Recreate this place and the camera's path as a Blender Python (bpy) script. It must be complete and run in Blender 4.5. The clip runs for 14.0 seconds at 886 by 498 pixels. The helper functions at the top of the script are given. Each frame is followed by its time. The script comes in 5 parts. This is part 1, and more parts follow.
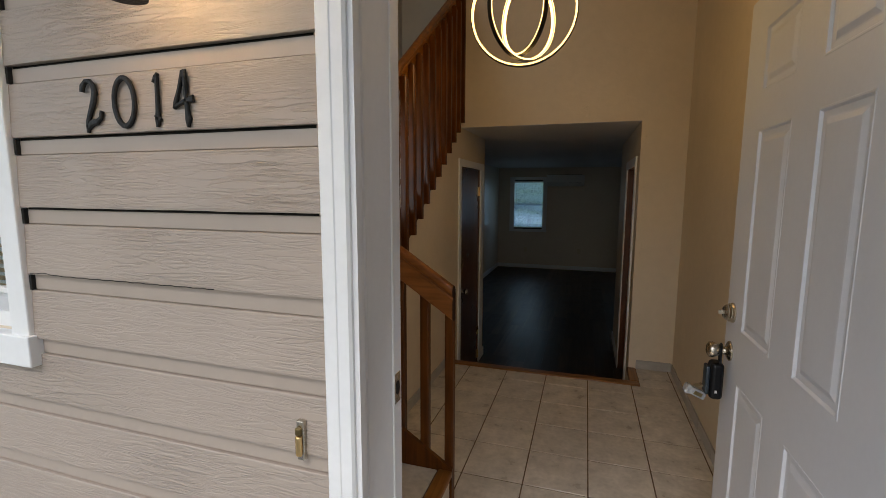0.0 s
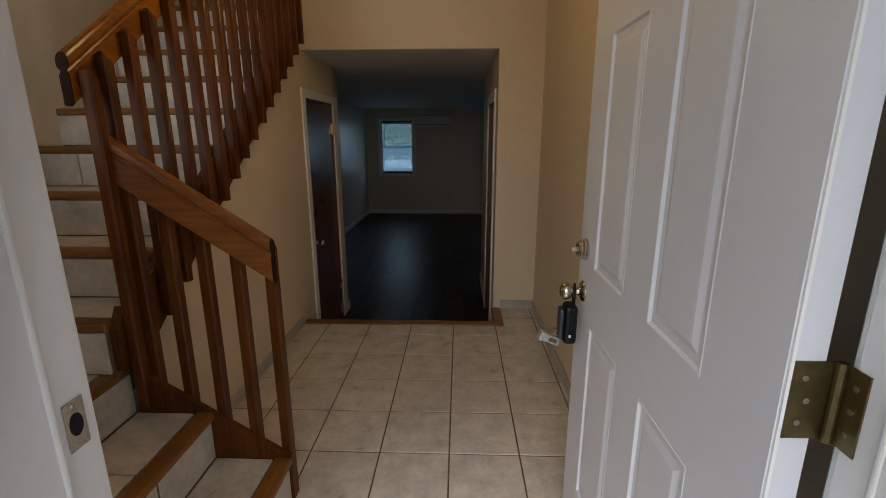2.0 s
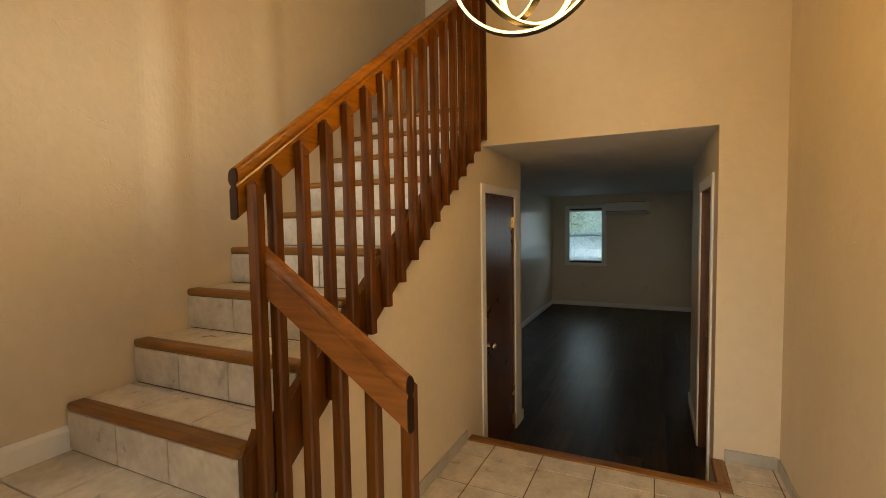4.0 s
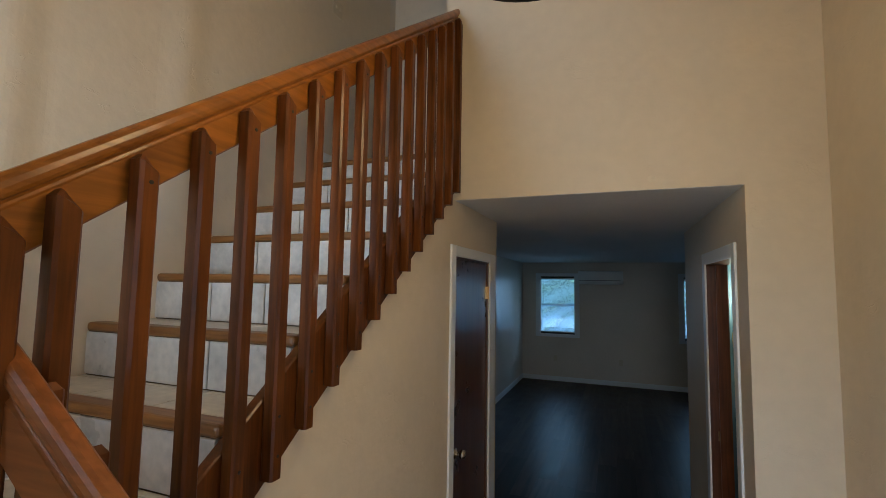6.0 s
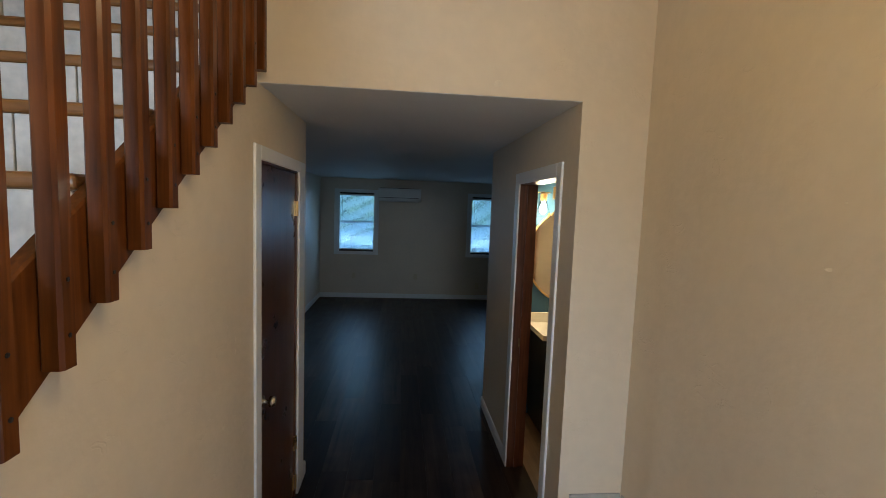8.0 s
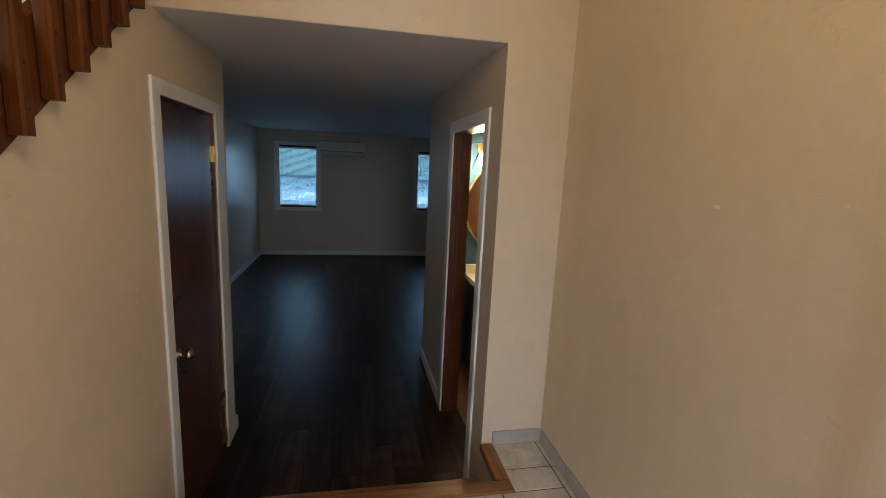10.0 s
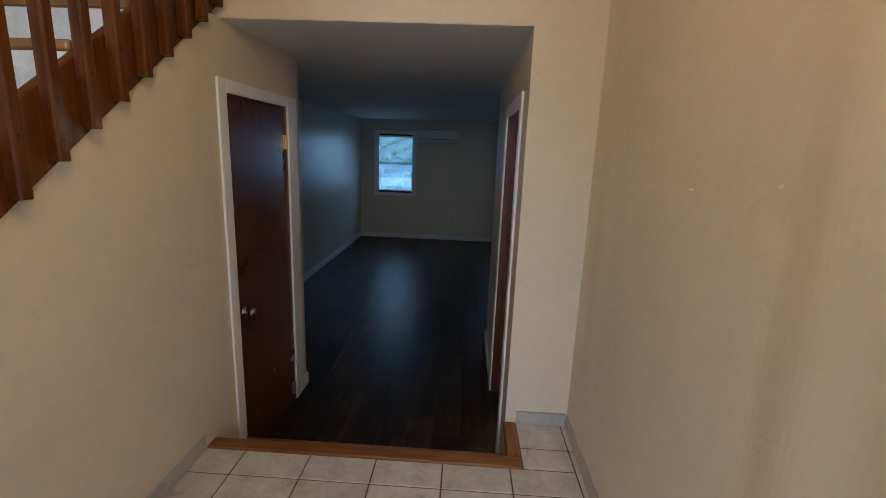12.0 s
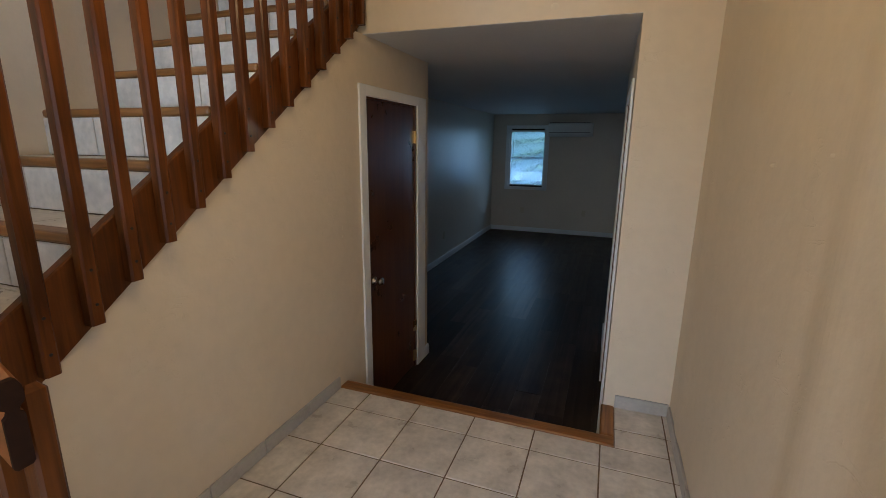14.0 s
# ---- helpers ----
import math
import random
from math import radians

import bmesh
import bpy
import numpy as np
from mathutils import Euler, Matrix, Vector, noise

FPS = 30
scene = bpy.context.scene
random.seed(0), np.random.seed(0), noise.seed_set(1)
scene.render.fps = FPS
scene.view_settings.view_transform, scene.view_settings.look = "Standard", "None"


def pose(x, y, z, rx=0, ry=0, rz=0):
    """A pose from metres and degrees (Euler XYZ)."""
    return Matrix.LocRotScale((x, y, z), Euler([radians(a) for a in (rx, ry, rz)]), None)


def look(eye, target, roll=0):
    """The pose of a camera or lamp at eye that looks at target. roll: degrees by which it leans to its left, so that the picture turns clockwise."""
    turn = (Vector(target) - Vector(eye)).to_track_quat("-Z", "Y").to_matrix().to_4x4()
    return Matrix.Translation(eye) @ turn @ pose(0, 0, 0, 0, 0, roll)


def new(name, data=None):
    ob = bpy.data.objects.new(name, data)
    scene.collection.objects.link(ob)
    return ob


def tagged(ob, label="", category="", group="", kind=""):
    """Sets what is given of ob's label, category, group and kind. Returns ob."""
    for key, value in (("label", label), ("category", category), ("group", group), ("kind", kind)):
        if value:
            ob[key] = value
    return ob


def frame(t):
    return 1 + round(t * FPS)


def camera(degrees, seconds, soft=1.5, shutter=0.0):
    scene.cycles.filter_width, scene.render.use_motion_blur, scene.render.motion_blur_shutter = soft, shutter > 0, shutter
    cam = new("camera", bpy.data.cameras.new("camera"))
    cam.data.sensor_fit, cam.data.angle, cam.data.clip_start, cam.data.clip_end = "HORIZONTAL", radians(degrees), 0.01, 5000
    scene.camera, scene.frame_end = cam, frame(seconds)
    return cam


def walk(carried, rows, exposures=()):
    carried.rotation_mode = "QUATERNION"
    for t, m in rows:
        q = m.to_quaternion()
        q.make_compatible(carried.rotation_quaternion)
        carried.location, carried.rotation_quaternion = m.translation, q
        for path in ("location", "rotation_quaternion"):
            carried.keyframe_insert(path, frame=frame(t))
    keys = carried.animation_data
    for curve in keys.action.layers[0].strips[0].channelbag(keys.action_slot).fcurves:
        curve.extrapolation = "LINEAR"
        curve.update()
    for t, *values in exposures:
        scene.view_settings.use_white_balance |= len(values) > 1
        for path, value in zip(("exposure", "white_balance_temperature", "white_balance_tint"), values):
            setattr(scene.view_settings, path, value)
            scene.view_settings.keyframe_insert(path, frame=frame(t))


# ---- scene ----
cam = camera(88.8, 14.0, soft=0.85)
PATH = [
    (0, (0.171, 1.65, 1.437), (-0.426, 3.542, 1.181), 0.2),
    (0.5, (0.188, 1.677, 1.435), (0.044, 3.652, 1.152), -0.2),
    (0.8, (0.195, 1.669, 1.446), (0.11, 3.65, 1.182), 0.1),
    (1, (0.197, 1.684, 1.443), (0.164, 3.667, 1.178), 0.0),
    (1.5, (0.213, 1.775, 1.414), (0.191, 3.751, 1.106), 0.1),
    (2, (0.271, 2.016, 1.366), (0.201, 3.955, 0.882), -0.1),
    (2.5, (0.27, 2.202, 1.255), (0.157, 4.071, 0.554), -0.5),
    (2.6, (0.26, 2.23, 1.239), (0.129, 4.083, 0.497), -0.5),
    (3, (0.233, 2.292, 1.227), (-0.058, 4.095, 0.413), -1.2),
    (3.5, (0.238, 2.350, 1.308), (-0.399, 4.176, 0.796), -1.6),
    (4, (0.230, 2.445, 1.436), (-0.622, 4.250, 1.321), -0.9),
    (4.2, (0.239, 2.479, 1.470), (-0.646, 4.273, 1.459), 0.1),
    (6.3, (-0.029, 3.196, 1.486), (-0.698, 5.074, 1.643), 1.4),
    (6.5, (-0.020, 3.294, 1.506), (-0.650, 5.187, 1.648), 1.7),
    (7, (-0.045, 3.411, 1.502), (-0.445, 5.368, 1.606), 1.3),
    (7.5, (-0.181, 3.442, 1.486), (-0.251, 5.44, 1.419), 0.6),
    (8, (-0.259, 3.445, 1.47), (-0.074, 5.428, 1.286), 2.1),
    (8.5, (-0.247, 3.469, 1.457), (0.049, 5.429, 1.195), 2.1),
    (9, (-0.22, 3.499, 1.44), (0.183, 5.429, 1.101), 1.8),
    (9.2, (-0.2, 3.505, 1.41), (0.23, 5.43, 1.079), 2.1),
    (11.5, (0.129, 3.307, 1.429), (0.24, 5.258, 1.004), 2.8),
    (12, (0.278, 3.307, 1.419), (0.193, 5.259, 0.992), 2.2),
    (12.5, (0.422, 3.135, 1.391), (0.039, 5.04, 0.916), 3.6),
    (13, (0.494, 3.013, 1.403), (-0.026, 4.881, 0.912), 2.6),
    (13.5, (0.508, 3.001, 1.401), (-0.095, 4.849, 0.928), 1.8),
    (14, (0.474, 3.106, 1.389), (-0.189, 4.937, 0.934), 0.7),
]
EXPOSURES = [
    (0.0, 0.30, 6350, 10), (0.5, 0.44, 6000, 10), (1.0, 0.50, 6000, 10), (1.5, 0.45, 6150, 10), (2.0, 0.50, 6250, 10), (2.5, 0.97, 6550, 10), (3.0, 1.16, 6650, 10), (3.5, 1.50, 8000, 10), (4.2, 1.74, 8500, 10),
    (6.3, 1.46, 4750, 4), (7.0, 1.66, 4600, 4), (7.5, 1.75, 4750, 4), (9.0, 1.60, 5600, 7), (11.5, 1.60, 5050, 8), (14.0, 1.56, 5200, 8),
]
walk(cam, [(t, look(eye, target, roll)) for t, eye, target, roll in PATH], EXPOSURES)


# ---- world and light ----
world = bpy.data.worlds.new("world")
scene.world = world
world.use_nodes = True
wn = world.node_tree
wn.nodes.clear()
sky = wn.nodes.new("ShaderNodeTexSky")
sky.sky_type = "NISHITA"
sky.sun_disc = False
sky.sun_elevation = radians(40)
sky.sun_rotation = radians(200)
sky.air_density, sky.dust_density, sky.ozone_density = 1.0, 1.4, 1.0
bg = wn.nodes.new("ShaderNodeBackground")
bg.inputs["Strength"].default_value = 0.15
wo = wn.nodes.new("ShaderNodeOutputWorld")
wn.links.new(sky.outputs["Color"], bg.inputs["Color"])
wn.links.new(bg.outputs["Background"], wo.inputs["Surface"])


def lamp(name, kind, energy, color, m, **kw):
    d = bpy.data.lights.new(name, kind)
    d.energy, d.color = energy, color
    ob = new(name, d)
    ob.matrix_world = m
    return d, ob


sun, _ = lamp("sun", "SUN", 1.2, (1.0, 0.96, 0.9), look((0, -10, 12), (0, 0, 0)))
sun.angle = radians(20)
# fill lamp added at the landing window, aimed up to brighten the upper stairwell
landing_fill, _ = lamp("landing_window_fill", "AREA", 2.4, (0.82, 0.92, 1.0), look((-1.32, 2.53, 1.68), (-1.10, 6.2, 3.2)))
landing_fill.shape, landing_fill.size, landing_fill.size_y, landing_fill.spread = "RECTANGLE", 0.6, 1.0, radians(78)
# fill lamp added in the open front doorway, on top of the sky's daylight
door_fill, _ = lamp("doorway_fill", "AREA", 1.05, (0.95, 0.97, 1.0), look((0.20, 2.43, 1.15), (-0.10, 4.6, 0.20)))
door_fill.shape, door_fill.size, door_fill.size_y, door_fill.spread = "RECTANGLE", 0.70, 1.75, radians(105)
# lamps added room-side of each blind stand in for window skylight
for wx in (-1.15, 1.49):
    far_sky, _ = lamp("living_window_skylight", "AREA", 0.50, (0.56, 0.76, 1.0), look((wx, 12.52, 1.12), (wx, 9.0, -0.1)))
    far_sky.shape, far_sky.size, far_sky.size_y, far_sky.spread = "RECTANGLE", 0.62, 1.0, radians(125)
    # lamp added behind the lower slats so that they look lit
    pane_sky, _ = lamp("window_pane_skylight", "AREA", 0.50, (0.46, 0.72, 1.0), look((wx, 12.606, 0.84), (wx, 9.0, 0.84)))
    pane_sky.shape, pane_sky.size, pane_sky.size_y = "RECTANGLE", 0.66, 0.52
    # tinted lamp added behind the upper slats, in place of light through leaves
    upper_fill, _ = lamp("upper_pane_fill", "AREA", 0.42, (0.52, 0.84, 1.0), look((wx, 12.606, 1.385), (wx, 9.0, 1.385)))
    upper_fill.shape, upper_fill.size, upper_fill.size_y = "RECTANGLE", 0.66, 0.52
# the lit lamps of the place
ring_light, _ = lamp("pendant_light", "POINT", 9.0, (1.0, 0.65, 0.28), pose(-0.14, 3.84, 2.25))
ring_light.shadow_soft_size = 0.20
bath_light, _ = lamp("vanity_lamp_light", "POINT", 5.5, (1.0, 0.66, 0.30), pose(0.955, 7.20, 1.46))
bath_light.shadow_soft_size = 0.05
porch_glow, _ = lamp("porch_lamp_light", "POINT", 6.3, (1.0, 0.62, 0.27), pose(-0.46, 2.16, 1.79))
porch_glow.shadow_soft_size = 0.03


# ---- materials ----
def mat(name, color, rough=0.6, metal=0.0, var=0.12, scale=3.0, fine=60.0, bump=0.05, bump_scale=200.0, stretch=(1, 1, 1),
        spec=0.5, random_tint=0.0, coat=0.0):
    """Paint, stone or metal: two scales of colour variation, a fine relief and uneven gloss."""
    m = bpy.data.materials.new(name)
    m.use_nodes = True
    nt = m.node_tree
    n, l = nt.nodes, nt.links
    b = n["Principled BSDF"]
    b.inputs["Metallic"].default_value = metal
    b.inputs["Specular IOR Level"].default_value = spec
    b.inputs["Coat Weight"].default_value = coat
    tc = n.new("ShaderNodeNewGeometry")
    mp = n.new("ShaderNodeMapping")
    mp.inputs["Scale"].default_value = stretch
    l.new(tc.outputs["Position"], mp.inputs["Vector"])
    big = n.new("ShaderNodeTexNoise")
    big.inputs["Scale"].default_value, big.inputs["Detail"].default_value = scale, 5
    small = n.new("ShaderNodeTexNoise")
    small.inputs["Scale"].default_value, small.inputs["Detail"].default_value = fine, 3
    rel = n.new("ShaderNodeTexNoise")
    rel.inputs["Scale"].default_value, rel.inputs["Detail"].default_value = bump_scale, 4
    for t in (big, small, rel):
        l.new(mp.outputs["Vector"], t.inputs["Vector"])
    mix = n.new("ShaderNodeMath")
    mix.operation = "MULTIPLY_ADD"
    l.new(big.outputs["Fac"], mix.inputs[0])
    mix.inputs[1].default_value = 0.65
    sm = n.new("ShaderNodeMath")
    sm.operation = "MULTIPLY"
    sm.inputs[1].default_value = 0.35
    l.new(small.outputs["Fac"], sm.inputs[0])
    l.new(sm.outputs[0], mix.inputs[2])
    ramp = n.new("ShaderNodeValToRGB")
    ramp.color_ramp.elements[0].position, ramp.color_ramp.elements[1].position = 0.3, 0.7
    ramp.color_ramp.elements[0].color = (*[c * (1 - var) for c in color], 1)
    ramp.color_ramp.elements[1].color = (*[min(c * (1 + var), 0.95) for c in color], 1)
    l.new(mix.outputs[0], ramp.inputs["Fac"])
    out = ramp.outputs["Color"]
    if random_tint:
        oi = n.new("ShaderNodeObjectInfo")
        hsv = n.new("ShaderNodeHueSaturation")
        mr = n.new("ShaderNodeMapRange")
        mr.inputs["To Min"].default_value, mr.inputs["To Max"].default_value = 1 - random_tint, 1 + random_tint
        l.new(oi.outputs["Random"], mr.inputs["Value"])
        l.new(mr.outputs[0], hsv.inputs["Value"])
        l.new(out, hsv.inputs["Color"])
        out = hsv.outputs["Color"]
    l.new(out, b.inputs["Base Color"])
    rr = n.new("ShaderNodeMapRange")
    rr.inputs["To Min"].default_value, rr.inputs["To Max"].default_value = max(rough - 0.08, 0.03), min(rough + 0.08, 1.0)
    l.new(big.outputs["Fac"], rr.inputs["Value"])
    l.new(rr.outputs[0], b.inputs["Roughness"])
    if bump:
        bp = n.new("ShaderNodeBump")
        bp.inputs["Strength"].default_value, bp.inputs["Distance"].default_value = bump, 0.004
        l.new(rel.outputs["Fac"], bp.inputs["Height"])
        l.new(bp.outputs["Normal"], b.inputs["Normal"])
    return m


def wood(name, dark, light, axis=1, rough=0.35, ring=9.0, bump=0.12, tint=0.08, coat=0.15, spec=0.5):
    """Stained wood with its grain along one axis: streaks, knots, wear."""
    m = bpy.data.materials.new(name)
    m.use_nodes = True
    nt = m.node_tree
    n, l = nt.nodes, nt.links
    b = n["Principled BSDF"]
    b.inputs["Coat Weight"].default_value, b.inputs["Coat Roughness"].default_value = coat, 0.16
    b.inputs["Specular IOR Level"].default_value = spec
    g = n.new("ShaderNodeNewGeometry")
    oi = n.new("ShaderNodeObjectInfo")
    off = n.new("ShaderNodeVectorMath")
    off.operation = "MULTIPLY_ADD"
    off.inputs[1].default_value = (1, 1, 1)
    rnd = n.new("ShaderNodeVectorMath")
    rnd.operation = "SCALE"
    rnd.inputs["Scale"].default_value = 17.0
    comb = n.new("ShaderNodeCombineXYZ")
    for i in range(3):
        l.new(oi.outputs["Random"], comb.inputs[i])
    l.new(comb.outputs[0], rnd.inputs[0])
    l.new(g.outputs["Position"], off.inputs[0])
    l.new(rnd.outputs[0], off.inputs[2])
    mp = n.new("ShaderNodeMapping")
    sc = [ring * 6, ring * 6, ring * 6]
    sc[axis] = ring * 0.35
    mp.inputs["Scale"].default_value = sc
    l.new(off.outputs[0], mp.inputs["Vector"])
    grain = n.new("ShaderNodeTexNoise")
    grain.inputs["Scale"].default_value, grain.inputs["Detail"].default_value, grain.inputs["Distortion"].default_value = 1.0, 6, 0.6
    l.new(mp.outputs["Vector"], grain.inputs["Vector"])
    broad = n.new("ShaderNodeTexNoise")
    broad.inputs["Scale"].default_value, broad.inputs["Detail"].default_value = 5.0, 4
    l.new(off.outputs[0], broad.inputs["Vector"])
    add = n.new("ShaderNodeMath")
    add.operation = "MULTIPLY_ADD"
    add.inputs[1].default_value = 0.4
    l.new(broad.outputs["Fac"], add.inputs[0])
    hl = n.new("ShaderNodeMath")
    hl.operation = "MULTIPLY"
    hl.inputs[1].default_value = 0.6
    l.new(grain.outputs["Fac"], hl.inputs[0])
    l.new(hl.outputs[0], add.inputs[2])
    ramp = n.new("ShaderNodeValToRGB")
    e = ramp.color_ramp.elements
    e[0].position, e[1].position = 0.36, 0.64
    e[0].color, e[1].color = (*dark, 1), (*light, 1)
    l.new(add.outputs[0], ramp.inputs["Fac"])
    hsv = n.new("ShaderNodeHueSaturation")
    mr = n.new("ShaderNodeMapRange")
    mr.inputs["To Min"].default_value, mr.inputs["To Max"].default_value = 1 - tint, 1 + tint
    l.new(oi.outputs["Random"], mr.inputs["Value"])
    l.new(mr.outputs[0], hsv.inputs["Value"])
    l.new(ramp.outputs["Color"], hsv.inputs["Color"])
    l.new(hsv.outputs["Color"], b.inputs["Base Color"])
    rr = n.new("ShaderNodeMapRange")
    rr.inputs["To Min"].default_value, rr.inputs["To Max"].default_value = rough - 0.1, rough + 0.12
    l.new(broad.outputs["Fac"], rr.inputs["Value"])
    l.new(rr.outputs[0], b.inputs["Roughness"])
    bp = n.new("ShaderNodeBump")
    bp.inputs["Strength"].default_value, bp.inputs["Distance"].default_value = bump, 0.003
    l.new(grain.outputs["Fac"], bp.inputs["Height"])
    l.new(bp.outputs["Normal"], b.inputs["Normal"])
    return m


def glow(name, color, strength):
    m = bpy.data.materials.new(name)
    m.use_nodes = True
    b = m.node_tree.nodes["Principled BSDF"]
    b.inputs["Base Color"].default_value = (*color, 1)
    b.inputs["Emission Color"].default_value = (*color, 1)
    b.inputs["Emission Strength"].default_value = strength
    return m


def glass(name, color=(1, 1, 1), rough=0.0):
    m = bpy.data.materials.new(name)
    m.use_nodes = True
    b = m.node_tree.nodes["Principled BSDF"]
    b.inputs["Base Color"].default_value = (*color, 1)
    b.inputs["Transmission Weight"].default_value = 1.0
    b.inputs["Roughness"].default_value = rough
    b.inputs["IOR"].default_value = 1.45
    return m


CREAM = mat("cream_wall_paint", (0.70, 0.60, 0.45), 0.55, var=0.06, scale=1.4, fine=16, bump=0.42, bump_scale=30)
LIVINGPAINT = mat("satin_wall_paint", (0.68, 0.60, 0.50), 0.34, var=0.05, scale=1.6, fine=18, bump=0.35, bump_scale=16)
CEILING = mat("white_ceiling_paint", (0.72, 0.70, 0.67), 0.8, var=0.04, scale=2, bump=0.5, bump_scale=160)
WHITE = mat("white_trim_paint", (0.83, 0.84, 0.84), 0.38, var=0.04, scale=5, bump=0.06, bump_scale=70)
DOORWHITE = mat("white_door_paint", (0.69, 0.715, 0.77), 0.42, var=0.03, scale=3, bump=0.05, bump_scale=120)
JAMB = mat("pale_grey_jamb_paint", (0.80, 0.80, 0.81), 0.45, var=0.04, scale=4, bump=0.06)
BATHBLUE = mat("teal_bath_paint", (0.045, 0.125, 0.23), 0.6, var=0.04, bump=0.08)
TILE = mat("stone_look_tile", (0.60, 0.553, 0.482), 0.30, var=0.26, scale=9, fine=38, bump=0.05, bump_scale=60, random_tint=0.05)
BASETILE = mat("grey_base_tile", (0.42, 0.40, 0.37), 0.4, var=0.15, scale=8, bump=0.05, random_tint=0.06)
GROUT = mat("brown_grout", (0.15, 0.10, 0.058), 0.9, var=0.2, scale=20, bump=0.3)
STAIRWOOD = wood("red_brown_stained_wood", (0.052, 0.0150, 0.0020), (0.140, 0.042, 0.0050), axis=2, coat=0.24, rough=0.45, spec=0.14)
RAILWOOD = wood("stained_handrail_wood_y", (0.150, 0.050, 0.004), (0.300, 0.108, 0.009), axis=1, rough=0.42, coat=0.45, spec=0.16)
RAILWOOD_X = wood("stained_handrail_wood_x", (0.178, 0.059, 0.013), (0.320, 0.114, 0.027), axis=0, rough=0.45, coat=0.22, spec=0.16)
NOSEWOOD_X = wood("oak_nosing_x", (0.13, 0.048, 0.007), (0.29, 0.122, 0.022), axis=0, rough=0.4)
NOSEWOOD_Y = wood("oak_nosing_y", (0.13, 0.048, 0.007), (0.29, 0.122, 0.022), axis=1, rough=0.4)
DOORWOOD = wood("dark_veneer_door", (0.058, 0.0205, 0.006), (0.112, 0.043, 0.013), axis=2, rough=0.3, ring=4, bump=0.03, tint=0.0)
JAMBWOOD = wood("brown_jamb_wood", (0.06, 0.02, 0.009), (0.14, 0.05, 0.02), axis=2, rough=0.35)
PLANK = wood("dark_vinyl_plank", (0.012, 0.0085, 0.0062), (0.060, 0.040, 0.027), axis=1, rough=0.36, ring=3.2, tint=0.5, coat=0.0, spec=0.13)
BATHDOOR = wood("orange_brown_door_veneer", (0.14, 0.055, 0.014), (0.27, 0.12, 0.035), axis=2, rough=0.35, ring=6, tint=0.0)
BATHPLANK = wood("brown_vinyl_plank", (0.09, 0.055, 0.03), (0.20, 0.13, 0.075), axis=1, rough=0.4, ring=5, tint=0.2, coat=0.0)
BRASS = mat("antique_brass", (0.20, 0.155, 0.075), 0.38, metal=1.0, var=0.3, scale=25, bump=0.05)
NICKEL = mat("satin_nickel", (0.50, 0.46, 0.385), 0.26, metal=1.0, var=0.08, scale=30, bump=0.02)
BLACKIRON = mat("black_iron", (0.010, 0.010, 0.010), 0.50, metal=0.0, var=0.5, scale=40, bump=0.45, bump_scale=150, spec=0.3)
DARKMETAL = mat("dark_bronze_metal", (0.05, 0.045, 0.04), 0.35, metal=0.8, var=0.1)
GOLD = mat("brushed_gold", (0.75, 0.53, 0.24), 0.3, metal=1.0, var=0.06)
BLACKPLASTIC = mat("black_plastic", (0.007, 0.0075, 0.009), 0.35, var=0.1, bump=0.02, spec=0.22)
BLUEGREY = mat("blue_grey_plastic", (0.03, 0.045, 0.06), 0.4, var=0.1, bump=0.02)
PLASTIC = mat("white_plastic", (0.83, 0.83, 0.81), 0.4, var=0.03, bump=0.0)
IVORY = mat("ivory_plastic", (0.62, 0.54, 0.40), 0.4, var=0.03, bump=0.0)
SLAT = mat("white_blind_slat", (0.78, 0.79, 0.80), 0.5, var=0.03, bump=0.0)
SLAT.node_tree.nodes["Principled BSDF"].inputs["Transmission Weight"].default_value = 0.0
_tr = SLAT.node_tree.nodes.new("ShaderNodeBsdfTranslucent")
_tr.inputs["Color"].default_value = (0.80, 0.90, 0.95, 1)
_mx = SLAT.node_tree.nodes.new("ShaderNodeMixShader")
_mx.inputs[0].default_value = 0.7
SLAT.node_tree.links.new(SLAT.node_tree.nodes["Principled BSDF"].outputs[0], _mx.inputs[1])
SLAT.node_tree.links.new(_tr.outputs[0], _mx.inputs[2])
SLAT.node_tree.links.new(_mx.outputs[0], SLAT.node_tree.nodes["Material Output"].inputs["Surface"])
PORCELAIN = mat("white_porcelain", (0.80, 0.77, 0.70), 0.15, var=0.02, bump=0.0)
ESPRESSO = mat("espresso_cabinet", (0.012, 0.009, 0.008), 0.4, var=0.2, bump=0.03)
CONCRETE = mat("porch_concrete", (0.32, 0.31, 0.29), 0.85, var=0.2, scale=4, bump=0.3)
GRASS = mat("lawn", (0.06, 0.10, 0.03), 0.9, var=0.4, scale=0.8, fine=30, bump=0.5, bump_scale=40)
LEAF = mat("green_leaves", (0.17, 0.29, 0.11), 0.6, var=0.5, scale=4, fine=20, bump=0.0)
BARK = mat("brown_bark", (0.10, 0.075, 0.05), 0.9, var=0.3, scale=10, bump=0.5, stretch=(6, 6, 1))
ROOF = mat("grey_shingle", (0.08, 0.08, 0.08), 0.9, var=0.3, scale=8, bump=0.4)
SIDING = mat("taupe_painted_siding", (0.40, 0.335, 0.28), 0.42, var=0.05, scale=2.5, fine=30, bump=0.0, random_tint=0.03)


SIDING_SMOOTH = mat("smooth_taupe_siding", (0.40, 0.335, 0.28), 0.45, var=0.05, scale=2.5, fine=30, bump=0.04, random_tint=0.03)


